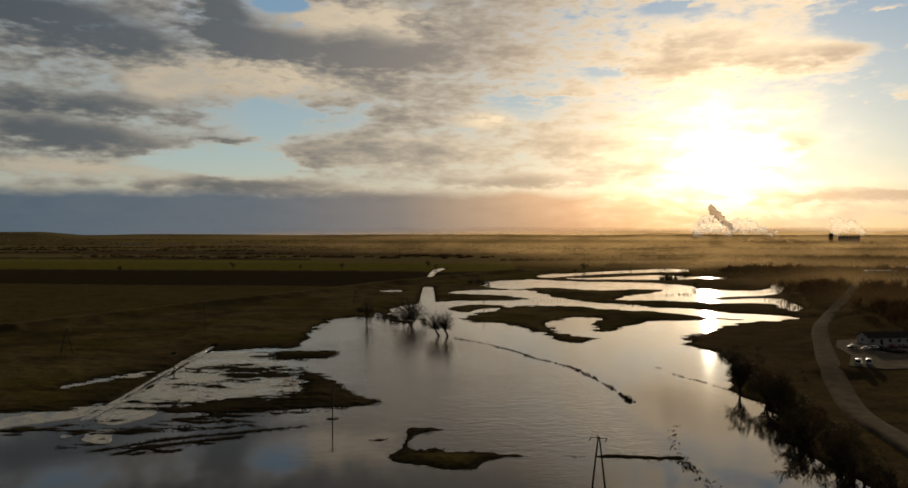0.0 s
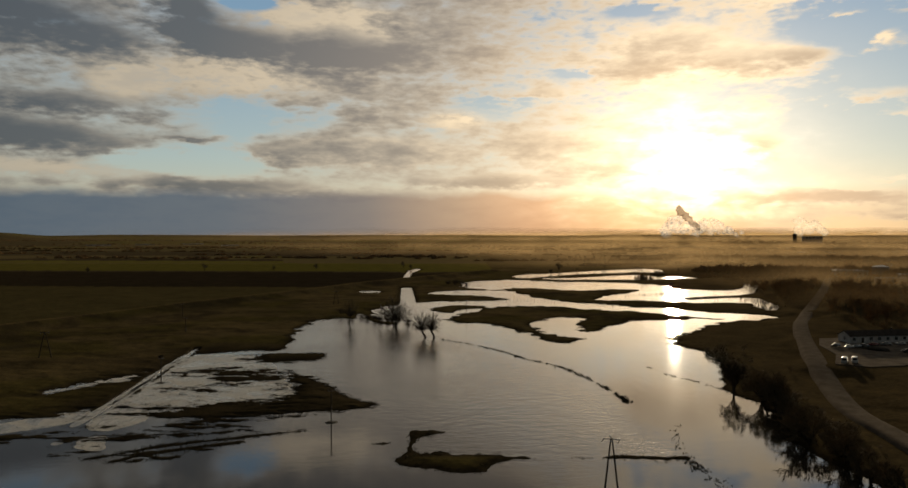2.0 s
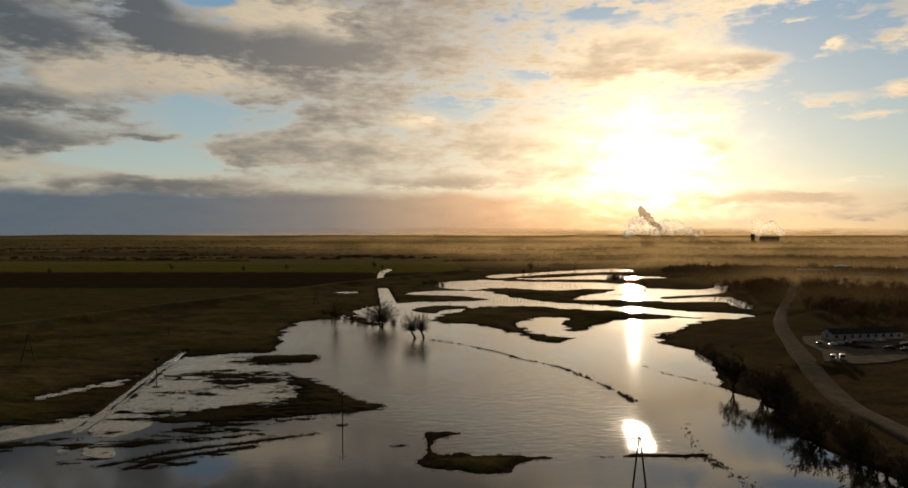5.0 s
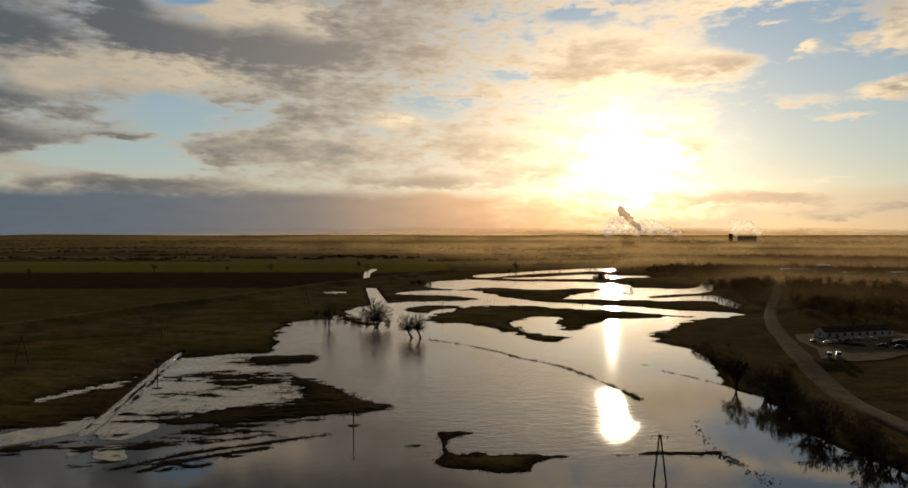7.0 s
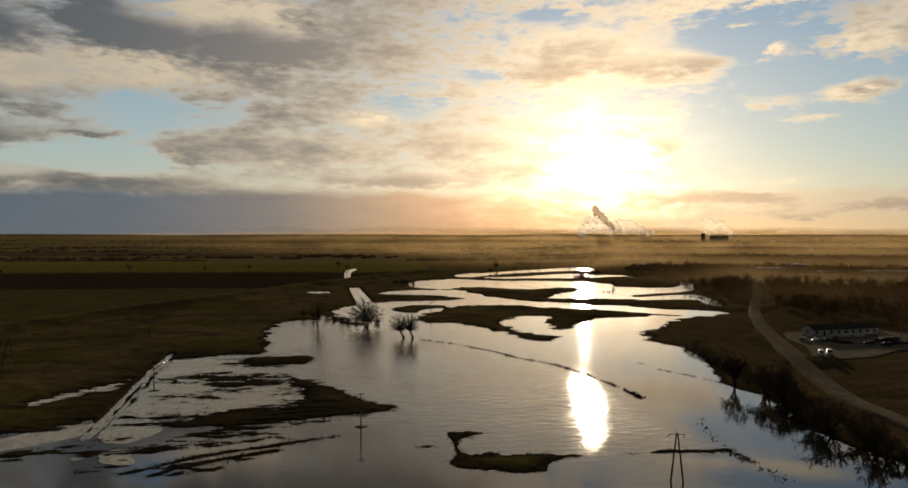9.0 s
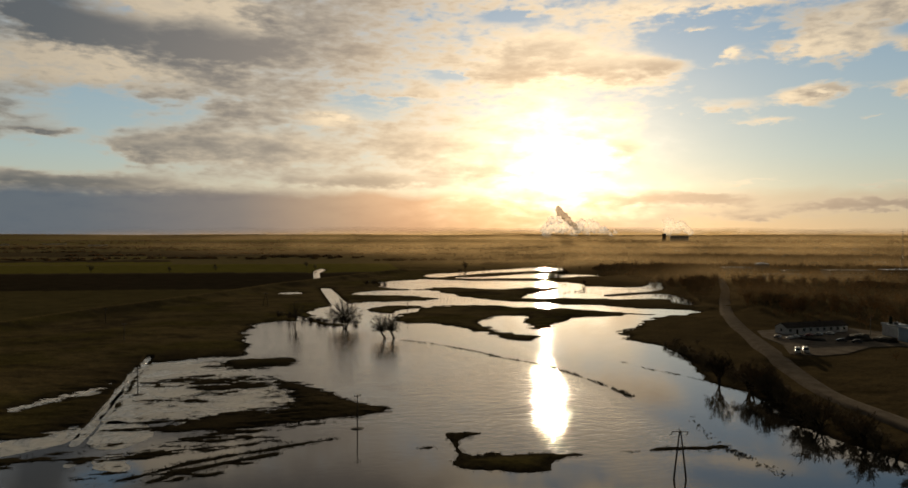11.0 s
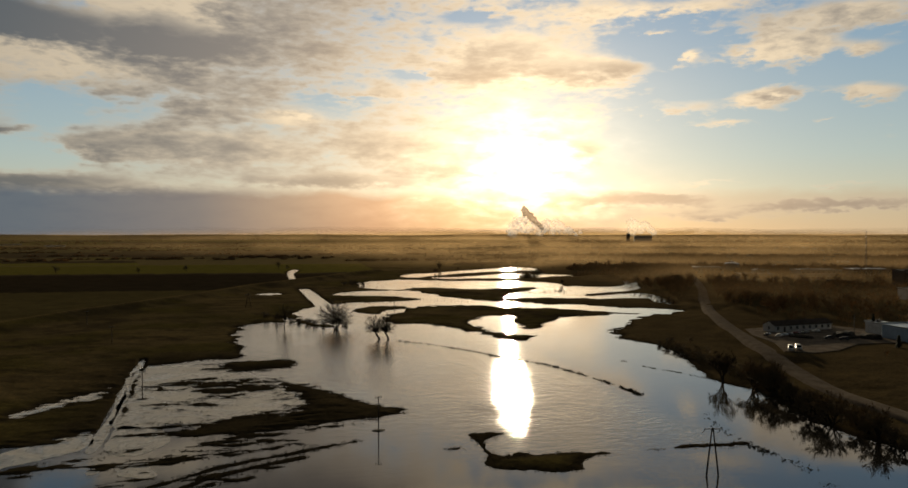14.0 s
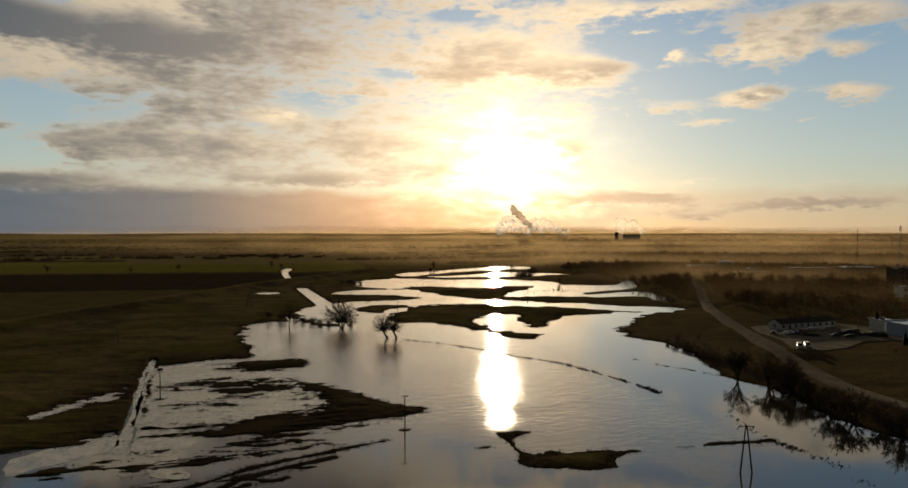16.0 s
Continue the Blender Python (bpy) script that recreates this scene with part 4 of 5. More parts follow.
def tuft(seed):
    r = random.Random(seed)
    v, f = [], []
    for k in range(46):
        a, d = r.uniform(0, 6.28), abs(r.gauss(0, 0.28))
        p = Vector((d * math.cos(a), d * math.sin(a), -0.15))
        q = p + Vector((r.gauss(0, 0.22), r.gauss(0, 0.22), r.uniform(0.5, 1.1)))
        i, w = len(v), r.uniform(0.02, 0.05)
        b = r.uniform(0, 6.28)
        s = Vector((math.cos(b) * w, math.sin(b) * w, 0))
        v.extend([tuple(p - s), tuple(p + s), tuple(q)])
        f.append((i, i + 1, i + 2))
    return np.array(v), np.array(f)


TUFTS = [tuft(300 + k) for k in range(5)]


def along(points, count, seed, off, tall, wide, clumpy=0.0):
    c = spline(points, False, 12)
    r, out = random.Random(seed), []
    for k in range(count):
        s = r.random()
        if clumpy and value_noise(np.array([s * clumpy]), np.array([seed * 1.7]), 9)[0] < 0.5:
            continue
        i = min(int(s * (len(c) - 1)), len(c) - 2)
        p = c[i] + (c[i + 1] - c[i]) * (s * (len(c) - 1) - i)
        h = r.uniform(*tall)
        out.append((p[0] + r.gauss(0, off), p[1] + r.gauss(0, off), 0.0, h, h * wide * r.uniform(0.7, 1.5), r.uniform(0, 6.28), r.randrange(5)))
    return out


scatter("reed_line", TUFTS, along(REED_LINE, 260, 1, 0.5, (0.3, 0.8), 1.1, 90.0) + along(REED_LINE, 330, 12, 0.4, (0.15, 0.45), 1.0) + along(REED_LINE[-4:], 200, 9, 0.7, (0.2, 0.8), 1.0, 26.0), REED, "broken line of dark reeds across the flooded lake", "reeds")
scatter("reed_patch", TUFTS, along([(58, 186), (53, 173), (50, 160)], 90, 2, 0.6, (0.12, 0.4), 1.0, 30.0) + along([(50, 158), (50, 152), (51, 141)], 330, 3, 0.9, (0.15, 0.5), 1.0, 22.0)
        + along([(51, 141), (49, 134), (47, 128)], 120, 4, 1.0, (0.12, 0.4), 1.0, 12.0), REED, "scattered dead reeds poking out of the flood", "reeds")
scatter("bank_reeds", TUFTS, along([(75, 265), (78, 249), (83, 239), (87, 225)], 160, 5, 0.5, (0.12, 0.42), 1.1, 26.0), REED, "thin reeds along a drowned bank", "reeds")
scatter("upper_reeds", TUFTS, along([(205, 446), (222, 470), (238, 505), (236, 530)], 120, 6, 5.0, (1.2, 3.0), 0.32)
        + along([(150, 560), (185, 575), (225, 560)], 60, 7, 4.0, (1.2, 2.6), 0.32, 8.0) + along([(120, 500), (160, 490), (200, 450)], 70, 8, 3.0, (1.0, 2.4), 0.32, 12.0), REED, "tall dead reeds round the upper pools", "reeds")


def stub(seed):
    r = random.Random(seed)
    v, f = [], []
    for k in range(11):
        a, d = r.uniform(0, 6.28), abs(r.gauss(0, 0.5))
        p = Vector((d * math.cos(a), d * math.sin(a), -0.3))
        q = p + Vector((r.gauss(0, 0.25), r.gauss(0, 0.25), r.uniform(0.7, 1.3)))
        b, w = r.uniform(0, 6.28), r.uniform(0.05, 0.12)
        s = Vector((math.cos(b) * w, math.sin(b) * w, 0))
        i = len(v)
        v.extend([tuple(p - s), tuple(p + s), tuple(q)])
        f.append((i, i + 1, i + 2))
    return np.array(v), np.array(f)


def stubble(seed, tries, x0, x1, y0, y1, low, high, tall):
    """Tufts where the ground lies close to the water's level."""
    r = np.random.RandomState(seed)
    x, y = r.uniform(x0, x1, tries), r.uniform(y0, y1, tries)
    z = lay_of_land(x, y)[0]
    keep = (z > low) & (z < high)
    x, y, z = x[keep], y[keep], z[keep]
    n = len(x)
    return list(zip(x, y, np.maximum(z, -0.05), r.uniform(*tall, n), r.uniform(0.3, 0.7, n), r.uniform(0, 6.28, n), r.randint(0, 5, n)))


STUBS = [stub(400 + k) for k in range(5)]
scatter("flooded_grass", STUBS, stubble(1, 26000, -125, -20, 130, 315, -0.30, 0.09, (0.15, 0.40)), REED, "dark dead grass standing through ice and flood", "grass")
scatter("shore_grass", STUBS, stubble(2, 42000, -85, 125, 130, 430, -0.22, 0.20, (0.2, 0.6)), REED, "ragged dead grass along the flooded shores", "grass")

# ---------------------------------------------------------------- materials of built things
CONCRETE = varied("weathered_concrete", (0.16, 0.15, 0.14), (0.26, 0.25, 0.23), 1.2, 0.9, 0.2)
TIMBER = varied("tarred_timber", (0.030, 0.024, 0.019), (0.070, 0.055, 0.042), 2.5, 0.9, 0.2, 0.5)
STEEL = varied("galvanised_steel", (0.14, 0.14, 0.145), (0.22, 0.22, 0.22), 3.0, 0.6, 0.4, 0.1, 0.01, 0.6)
PLASTER = varied("white_plaster", (0.55, 0.54, 0.52), (0.74, 0.73, 0.71), 0.6, 0.85, 0.2, 0.2)
BLUE_WALL = varied("pale_blue_cladding", (0.36, 0.46, 0.56), (0.46, 0.56, 0.66), 0.5, 0.7, 0.3, 0.1)
ROOFING = varied("dark_roof_sheet", (0.055, 0.046, 0.040), (0.10, 0.085, 0.072), 0.7, 0.9, 0.1, 0.4)
PALE_ROOF = varied("wet_metal_roof", (0.34, 0.33, 0.31), (0.48, 0.46, 0.43), 0.3, 0.32, 0.6, 0.1)
GREY_WALL = varied("grey_hall_cladding", (0.15, 0.16, 0.155), (0.23, 0.24, 0.23), 0.3, 0.8, 0.3, 0.1)
DARK_WALL = varied("dark_brick_block", (0.055, 0.045, 0.04), (0.09, 0.075, 0.065), 0.5, 0.9, 0.2, 0.2)
ASPHALT = varied("worn_asphalt", (0.13, 0.108, 0.085), (0.20, 0.168, 0.132), 0.25, 1.0, 0.0, 0.15, 0.01)
GRAVEL = varied("yard_gravel", (0.14, 0.118, 0.095), (0.24, 0.205, 0.165), 0.22, 1.0, 0.0, 0.2, 0.02)
RUBBER = varied("tyre_rubber", (0.012, 0.012, 0.012), (0.025, 0.025, 0.025), 4.0, 0.8, 0.3)
EARTH = varied("dark_heap", (0.030, 0.026, 0.022), (0.07, 0.062, 0.05), 0.8, 0.95, 0.1, 0.8, 0.1)
NEEDLES = varied("conifer_needles", (0.018, 0.026, 0.014), (0.035, 0.045, 0.022), 2.0, 0.9, 0.2)
STRAW = varied("nest_sticks", (0.05, 0.04, 0.028), (0.10, 0.08, 0.055), 5.0, 0.95, 0.1)


def glass_material():
    m, t, s = material("window_glass", 0.06, 0.0, 0.6)
    s.inputs["Base Color"].default_value = (0.02, 0.024, 0.028, 1)
    return m


def paint(name, colour):
    m, t, s = material(name, 0.35, 0.0, 0.5)
    dirt = grain(t, object_of(t), 1.4, 5.0)
    t.links.new(mixed(t, dirt.step(0.4, 0.75, 0.0, 0.5), colour, (0.09, 0.08, 0.07)).socket, s.inputs["Base Color"])
    s.inputs["Coat Weight"].default_value = 0.3
    return m


def steam_material(name, colour, lo, hi):
    m = bpy.data.materials.new(name)
    m.use_nodes = True
    t = m.node_tree
    t.nodes.clear()
    a, b, c = t.nodes.new("ShaderNodeBsdfTranslucent"), t.nodes.new("ShaderNodeBsdfDiffuse"), t.nodes.new("ShaderNodeBsdfTransparent")
    for n in (a, b):
        n.inputs[0].default_value = (*colour, 1)
    m1, m2, out = t.nodes.new("ShaderNodeMixShader"), t.nodes.new("ShaderNodeMixShader"), t.nodes.new("ShaderNodeOutputMaterial")
    m1.inputs[0].default_value = 0.05
    wisp = grain(t, object_of(t), 0.02, 4.0, 0.6)
    put(t, m2.inputs[0], wisp.step(0.38, 0.62, lo, hi))
    t.links.new(a.outputs[0], m1.inputs[1])
    t.links.new(b.outputs[0], m1.inputs[2])
    t.links.new(c.outputs[0], m2.inputs[1])
    t.links.new(m1.outputs[0], m2.inputs[2])
    t.links.new(m2.outputs[0], out.inputs[0])
    return m


GLASS = glass_material()
STEAM = steam_material("bright_steam", (0.98, 0.97, 0.96), 0.08, 0.28)
STEAM_THICK = steam_material("pale_steam", (0.98, 0.94, 0.86), 0.10, 0.30)
SMOKE = steam_material("brown_smoke", (0.42, 0.33, 0.24), 0.35, 0.65)
FRAME_WHITE = varied("window_frame_paint", (0.50, 0.50, 0.49), (0.66, 0.66, 0.65), 3.0, 0.6, 0.4)

# ---------------------------------------------------------------- power line


def rod(points, radii, sides=8):
    w = Wood()
    w.tube([Vector(p) for p in points], radii, sides)
    bm = bmesh.new()
    vs = [bm.verts.new(v) for v in w.v]
    for f in w.f:
        bm.faces.new([vs[i] for i in f])
    return bm


def a_frame(x, y, turn, tall, gap, label, brace=False):
    t = thing("power_pylon", x, y, 0.0 if brace is False else height(x, y), turn, label, "power pylon", "pylons of the power line")
    for s in (-1, 1):
        part("leg", rod([(s * gap / 2, 0, -1.2), (s * gap * 0.25, 0, tall * 0.5), (s * 0.10, 0, tall)], [0.20, 0.17, 0.14]), TIMBER, t)
    if brace:
        part("brace", rod([(-gap * 0.29, 0, tall * 0.42), (gap * 0.29, 0, tall * 0.42)], [0.09, 0.09], 6), TIMBER, t)
    arm = part("crossarm", boxes((-1.65, -0.09, tall - 0.30, 1.65, 0.09, tall - 0.12), edge=0.03), STEEL, t)
    part("tie", boxes((-0.32, -0.14, tall - 0.7, 0.32, 0.14, tall - 0.55), edge=0.02), STEEL, t)
    for k, (ix, tilt) in enumerate(((-1.55, -0.5), (1.55, -0.45), (0.0, 0.0))):
        if ix:
            part("insulator", rod([(ix, 0, tall - 0.3), (ix + tilt * 0.4, 0, tall - 0.75), (ix + tilt * 1.3, 0, tall - 1.0)], [0.09, 0.10, 0.06], 7), STEEL, arm, "dark hanging insulator")
        else:
            part("insulator", rod([(-0.05, 0, tall), (-0.25, 0, tall + 0.35), (-0.5, 0, tall + 0.42)], [0.10, 0.10, 0.07], 7), STEEL, arm, "dark top insulator")
    return t


a_frame(28.4, 140.0, -16, 9.9, 2.7, "wooden A-frame power pylon standing in the flood")
a_frame(-156, 288, 8, 10.0, 5.0, "braced wooden A-frame power pylon in the dark meadow", True)
a_frame(-68.5, 500, 5, 9.0, 4.0, "far braced wooden A-frame power pylon on the meadow", True)


def line_pole(x, y, tall, label, nest=False, mound=True):
    t = thing("power_pole", x, y, 0.0 if mound else height(x, y), 12, label, "power pole", "poles of the power line")
    part("pole", rod([(0, 0, -1.0), (0, 0, tall * 0.5), (0, 0, tall)], [0.17, 0.15, 0.12]), TIMBER, t)
    arm = part("crossarm", boxes((-0.9, -0.07, tall - 0.55, 0.9, 0.07, tall - 0.40), edge=0.02), STEEL, t)
    for ix in (-0.8, 0.0, 0.8):
        part("insulator", rod([(ix, 0, tall - 0.42), (ix, 0, tall - 0.05), (ix, 0, tall + 0.02)], [0.07, 0.09, 0.05], 7), CONCRETE, arm)
    if nest:
        w, r = Wood(), random.Random(5)
        for k in range(170):
            a, q = r.uniform(0, 6.28), math.sqrt(r.random()) * 0.75
            p = Vector((q * math.cos(a), q * math.sin(a), tall + r.uniform(0.0, 0.75) * (0.5 + q * 0.5)))
            d = Vector((-math.sin(a) + r.gauss(0, 0.5), math.cos(a) + r.gauss(0, 0.5), r.gauss(0, 0.2))).normalized()
            w.tube([p - d * 0.4, p + d * 0.4], [0.04, 0.025], 3)
        mesh_object("nest", w.v, w.f, STRAW, t)
    if mound:
        bm = bmesh.new()
        bmesh.ops.create_icosphere(bm, subdivisions=3, radius=1.0)
        for v in bm.verts:
            v.co = Vector((v.co.x * 1.7, v.co.y * 1.3, v.co.z * 0.22)) * (1 + 0.25 * noise.noise(v.co * 2.3))
        part("footing", bm, EARTH, t, "muddy mound at the foot")
    return t


line_pole(-32.6, 191.4, 8.8, "lone wooden power pole standing in the flood")
line_pole(-95.6, 244.0, 8.6, "wooden power pole carrying a large stick nest", True)
line_pole(18.4, 444.7, 8.0, "wooden power pole in the flooded channel", mound=False)
line_pole(-124.7, 358.0, 7.5, "wooden power pole in the dark meadow", mound=False)
line_pole(-150, 430, 7.5, "far wooden power pole in the dark meadow", mound=False)

# posts of a drowned fence along the channel
fence = thing("pasture_fence", 0, 0, 0, 0, "row of short fence posts along the flooded channel", "fence")
post = part("post", rod([(0, 0, -0.8), (0, 0, 0.7), (0, 0, 1.4)], [0.12, 0.11, 0.09], 6), TIMBER, fence)
fence_line = spline([(-4, 533), (26, 531), (64, 530), (95, 513), (118, 497)], False, 14)
for k, (fx, fy) in enumerate(fence_line):
    p = post if k == 0 else new("post", post.data)
    p.parent = fence
    p.matrix_basis = pose(fx, fy, 0.0, random.Random(k).uniform(-6, 6), random.Random(k + 50).uniform(-6, 6), 0)

# ---------------------------------------------------------------- road and yard


def strip(name, line, half, lift, mat, label, category, skirt=1.2):
    c = spline(line, False, 10)
    n = np.gradient(c, axis=0)
    n = np.stack([-n[:, 1], n[:, 0]], -1) / np.linalg.norm(n, axis=1)[:, None]
    offs = np.array([-half - skirt, -half, -half * 0.5, 0, half * 0.5, half, half + skirt])
    P = c[:, None, :] + n[:, None, :] * offs[None, :, None]
    z = lay_of_land(P[..., 0].ravel(), P[..., 1].ravel())[0].reshape(P.shape[:2])
    top = z.max(1)
    top = np.convolve(np.pad(top, 3, mode="edge"), np.ones(7) / 7, "valid") + lift
    Z = np.repeat(top[:, None], 7, 1) + np.array([0, 0, 0.04, 0.07, 0.04, 0, 0])
    Z[:, 0], Z[:, 6] = z[:, 0] - 0.4, z[:, 6] - 0.4
    verts = np.concatenate([P, Z[..., None]], -1).reshape(-1, 3)
    faces = [(i * 7 + k, i * 7 + k + 1, i * 7 + k + 8, i * 7 + k + 7) for i in range(len(c) - 1) for k in range(6)]
    return tagged(mesh_object(name, verts, faces, mat, None, True), label, category, kind="structure")


strip("road", ROAD_LINE, 2.9, 0.25, ASPHALT, "worn pale asphalt country road on a low bank", "road")

YARD_Z = 3.35


def slab(name, outline, z, mat, label, category):
    bm = bmesh.new()
    top = [bm.verts.new((x, y, z)) for x, y in outline]
    f = bm.faces.new(top)
    ret = bmesh.ops.extrude_face_region(bm, geom=[f])
    for v in ret["geom"]:
        if isinstance(v, bmesh.types.BMVert):
            v.co.z -= 2.2
    bmesh.ops.recalc_face_normals(bm, faces=bm.faces[:])
    return tagged(part(name, bm, mat), label, category, kind="structure")


slab("yard", YARD_OUTLINE, YARD_Z, GRAVEL, "pale gravel yard beside the long white building", "yard")

# ---------------------------------------------------------------- houses


def facade(length, tall, thick, holes):
    """A wall along x with openings cut right through: holes are x0, z0, x1, z1."""
    xs = sorted({0.0, length, *(h[0] for h in holes), *(h[2] for h in holes)})
    zs = sorted({0.0, tall, *(h[1] for h in holes), *(h[3] for h in holes)})
    bm = bmesh.new()
    for a, b in zip(xs, xs[1:]):
        for c, d in zip(zs, zs[1:]):
            mx, mz = (a + b) / 2, (c + d) / 2
            if not any(h[0] < mx < h[2] and h[1] < mz < h[3] for h in holes):
                box(bm, a, 0, c, b, thick, d)
    bmesh.ops.remove_doubles(bm, verts=bm.verts[:], dist=0.001)
    return bm


def window(parent, x0, z0, x1, z1, thick, m):
    """Frame, pane and sill in an opening."""
    fr = part("window", boxes((x0, 0.06, z0, x0 + 0.09, 0.14, z1), (x1 - 0.09, 0.06, z0, x1, 0.14, z1), (x0 + 0.09, 0.06, z0, x1 - 0.09, 0.14, z0 + 0.09),
                              (x0 + 0.09, 0.06, z1 - 0.09, x1 - 0.09, 0.14, z1), ((x0 + x1) / 2 - 0.04, 0.06, z0 + 0.09, (x0 + x1) / 2 + 0.04, 0.14, z1 - 0.09)), FRAME_WHITE, parent)
    fr.matrix_basis = m
    part("pane", boxes((x0 + 0.09, 0.09, z0 + 0.09, x1 - 0.09, 0.11, z1 - 0.09)), GLASS, fr, "dark glass")
    part("sill", boxes((x0 - 0.1, -0.10, z0 - 0.08, x1 + 0.1, 0.05, z0), edge=0.015), CONCRETE, fr)


def gabled_house(name, x, y, z, turn, length, deep, tall, rise, wall_mat, roof_mat, label, bays, door_at=1, end_windows=1, group=""):
    t = thing(name, x, y, z, turn, label, "building", group)
    step = length / bays
    front = [(step * (k + 0.5) - 0.75, 1.0, step * (k + 0.5) + 0.75, 2.4) for k in range(bays) if k != door_at]
    dx = step * (door_at + 0.5)
    doors = [(dx - 0.6, 0.0, dx + 0.6, 2.2)]
    part("front_wall", facade(length, tall, 0.3, front + doors), wall_mat, t)
    back = part("back_wall", facade(length, tall, 0.3, []), wall_mat, t)
    back.matrix_basis = pose(0, deep - 0.3, 0)
    for h in front:
        window(t, *h, 0.3, pose(0, 0, 0))
    d = part("door", boxes((dx - 0.6, 0.08, 0.0, dx + 0.6, 0.16, 2.2), edge=0.01), TIMBER, t, "dark plank door")
    part("door_handle", boxes((dx + 0.4, 0.02, 1.0, dx + 0.5, 0.08, 1.12)), STEEL, d)
    for s, ex in ((0, 0.0), (1, length)):
        hole = [] if not end_windows else [(deep * 0.5 - 0.6, 1.0, deep * 0.5 + 0.6, 2.4)]
        bm = facade(deep - 0.6, tall, 0.3, [(h[0] - 0.3, h[1], h[2] - 0.3, h[3]) for h in hole])
        # gable above the eaves
        v = [bm.verts.new(p) for p in ((-0.3, 0, tall), (deep - 0.3, 0, tall), (deep / 2 - 0.3, 0, tall + rise), (-0.3, 0.3, tall), (deep - 0.3, 0.3, tall), (deep / 2 - 0.3, 0.3, tall + rise))]
        for f in ((0, 1, 2), (5, 4, 3), (0, 2, 5, 3), (2, 1, 4, 5)):
            bm.faces.new([v[i] for i in f])
        e = part("gable_wall", bm, wall_mat, t)
        m = pose(0, 0.3, 0, 0, 0, 90) @ Matrix.Diagonal((1, -1, 1, 1)) if s == 0 else pose(length, 0.3, 0, 0, 0, 90)
        e.matrix_basis = m
        for h in hole:
            window(t, h[0] - 0.3, h[1], h[2] - 0.3, h[3], 0.3, m)
    for s in (0, 1):
        y0, y1 = (-0.5, deep / 2) if s == 0 else (deep + 0.5, deep / 2)
        drop = rise * 0.5 / (deep / 2)
        a, b = Vector((0, y0, tall - drop)), Vector((0, y1, tall + rise))
        bm = bmesh.new()
        vs = []
        for px in (-0.5, length + 0.5):
            for q in (a, b):
                for up in (0.02, 0.16):
                    vs.append(bm.verts.new((px, q.y, q.z + up)))
        for f in ((0, 2, 6, 4), (1, 5, 7, 3), (0, 1, 3, 2), (4, 6, 7, 5), (0, 4, 5, 1), (2, 3, 7, 6)):
            bm.faces.new([vs[i] for i in f])
        bmesh.ops.recalc_face_normals(bm, faces=bm.faces[:])
        roof = part("roof", bm, roof_mat, t)
        # standing seams
        bm = bmesh.new()
        slope = math.atan2(b.z - a.z, abs(b.y - a.y))
        run = (b - a).length
        for k in range(int(length // 1.5) + 1):
            box(bm, k * 1.5 - 0.03, 0.05, 0.0, k * 1.5 + 0.03, run - 0.05, 0.06)
        bmesh.ops.rotate(bm, verts=bm.verts[:], cent=(0, 0, 0), matrix=Matrix.Rotation(slope, 3, "X"))
        if s:
            bmesh.ops.scale(bm, vec=(1, -1, 1), verts=bm.verts[:])
        bmesh.ops.translate(bm, vec=(0, a.y, a.z + 0.162), verts=bm.verts[:])
        part("seams", bm, roof_mat, roof)
    part("chimney", boxes((length * 0.62, deep / 2 - 0.3, tall + rise * 0.8, length * 0.62 + 0.6, deep / 2 + 0.3, tall + rise + 0.9), edge=0.03), DARK_WALL, t)
    return t


def hall(name, x, y, z, turn, length, deep, tall, wall_mat, roof_mat, label, bays=5, rows=1, category="industrial hall", group="", parapet=0.5):
    """A flat-roofed building with rows of windows cut through its front."""
    t = thing(name, x, y, z, turn, label, category, group)
    step, floor_h = length / bays, tall / rows
    holes = [(step * (k + 0.2), floor_h * r + floor_h * 0.38, step * (k + 0.8), floor_h * r + floor_h * 0.78) for k in range(bays) for r in range(rows)]
    part("front_wall", facade(length, tall, 0.4, holes), wall_mat, t)
    for h in holes:
        window(t, *h, 0.4, pose(0, 0, 0))
    for nm, m, ln in (("back_wall", pose(0, deep - 0.4, 0), length), ("side_wall", pose(0.4, 0.4, 0, 0, 0, 90), deep - 0.8), ("side_wall", pose(length, 0.4, 0, 0, 0, 90), deep - 0.8)):
        part(nm, facade(ln, tall, 0.4, []), wall_mat, t).matrix_basis = m
    roof = part("roof", boxes((-0.4, -0.4, tall, length + 0.4, deep + 0.4, tall + 0.35), edge=0.05), roof_mat, t)
    for py in (-0.4, deep + 0.1):
        part("parapet", boxes((-0.4, py, tall + 0.352, length + 0.4, py + 0.3, tall + 0.35 + parapet)), wall_mat, roof)
    part("vent", boxes((length * 0.3, deep * 0.4, tall + 0.352, length * 0.3 + 1.4, deep * 0.4 + 1.4, tall + 1.5), edge=0.05), STEEL, roof)
    return t


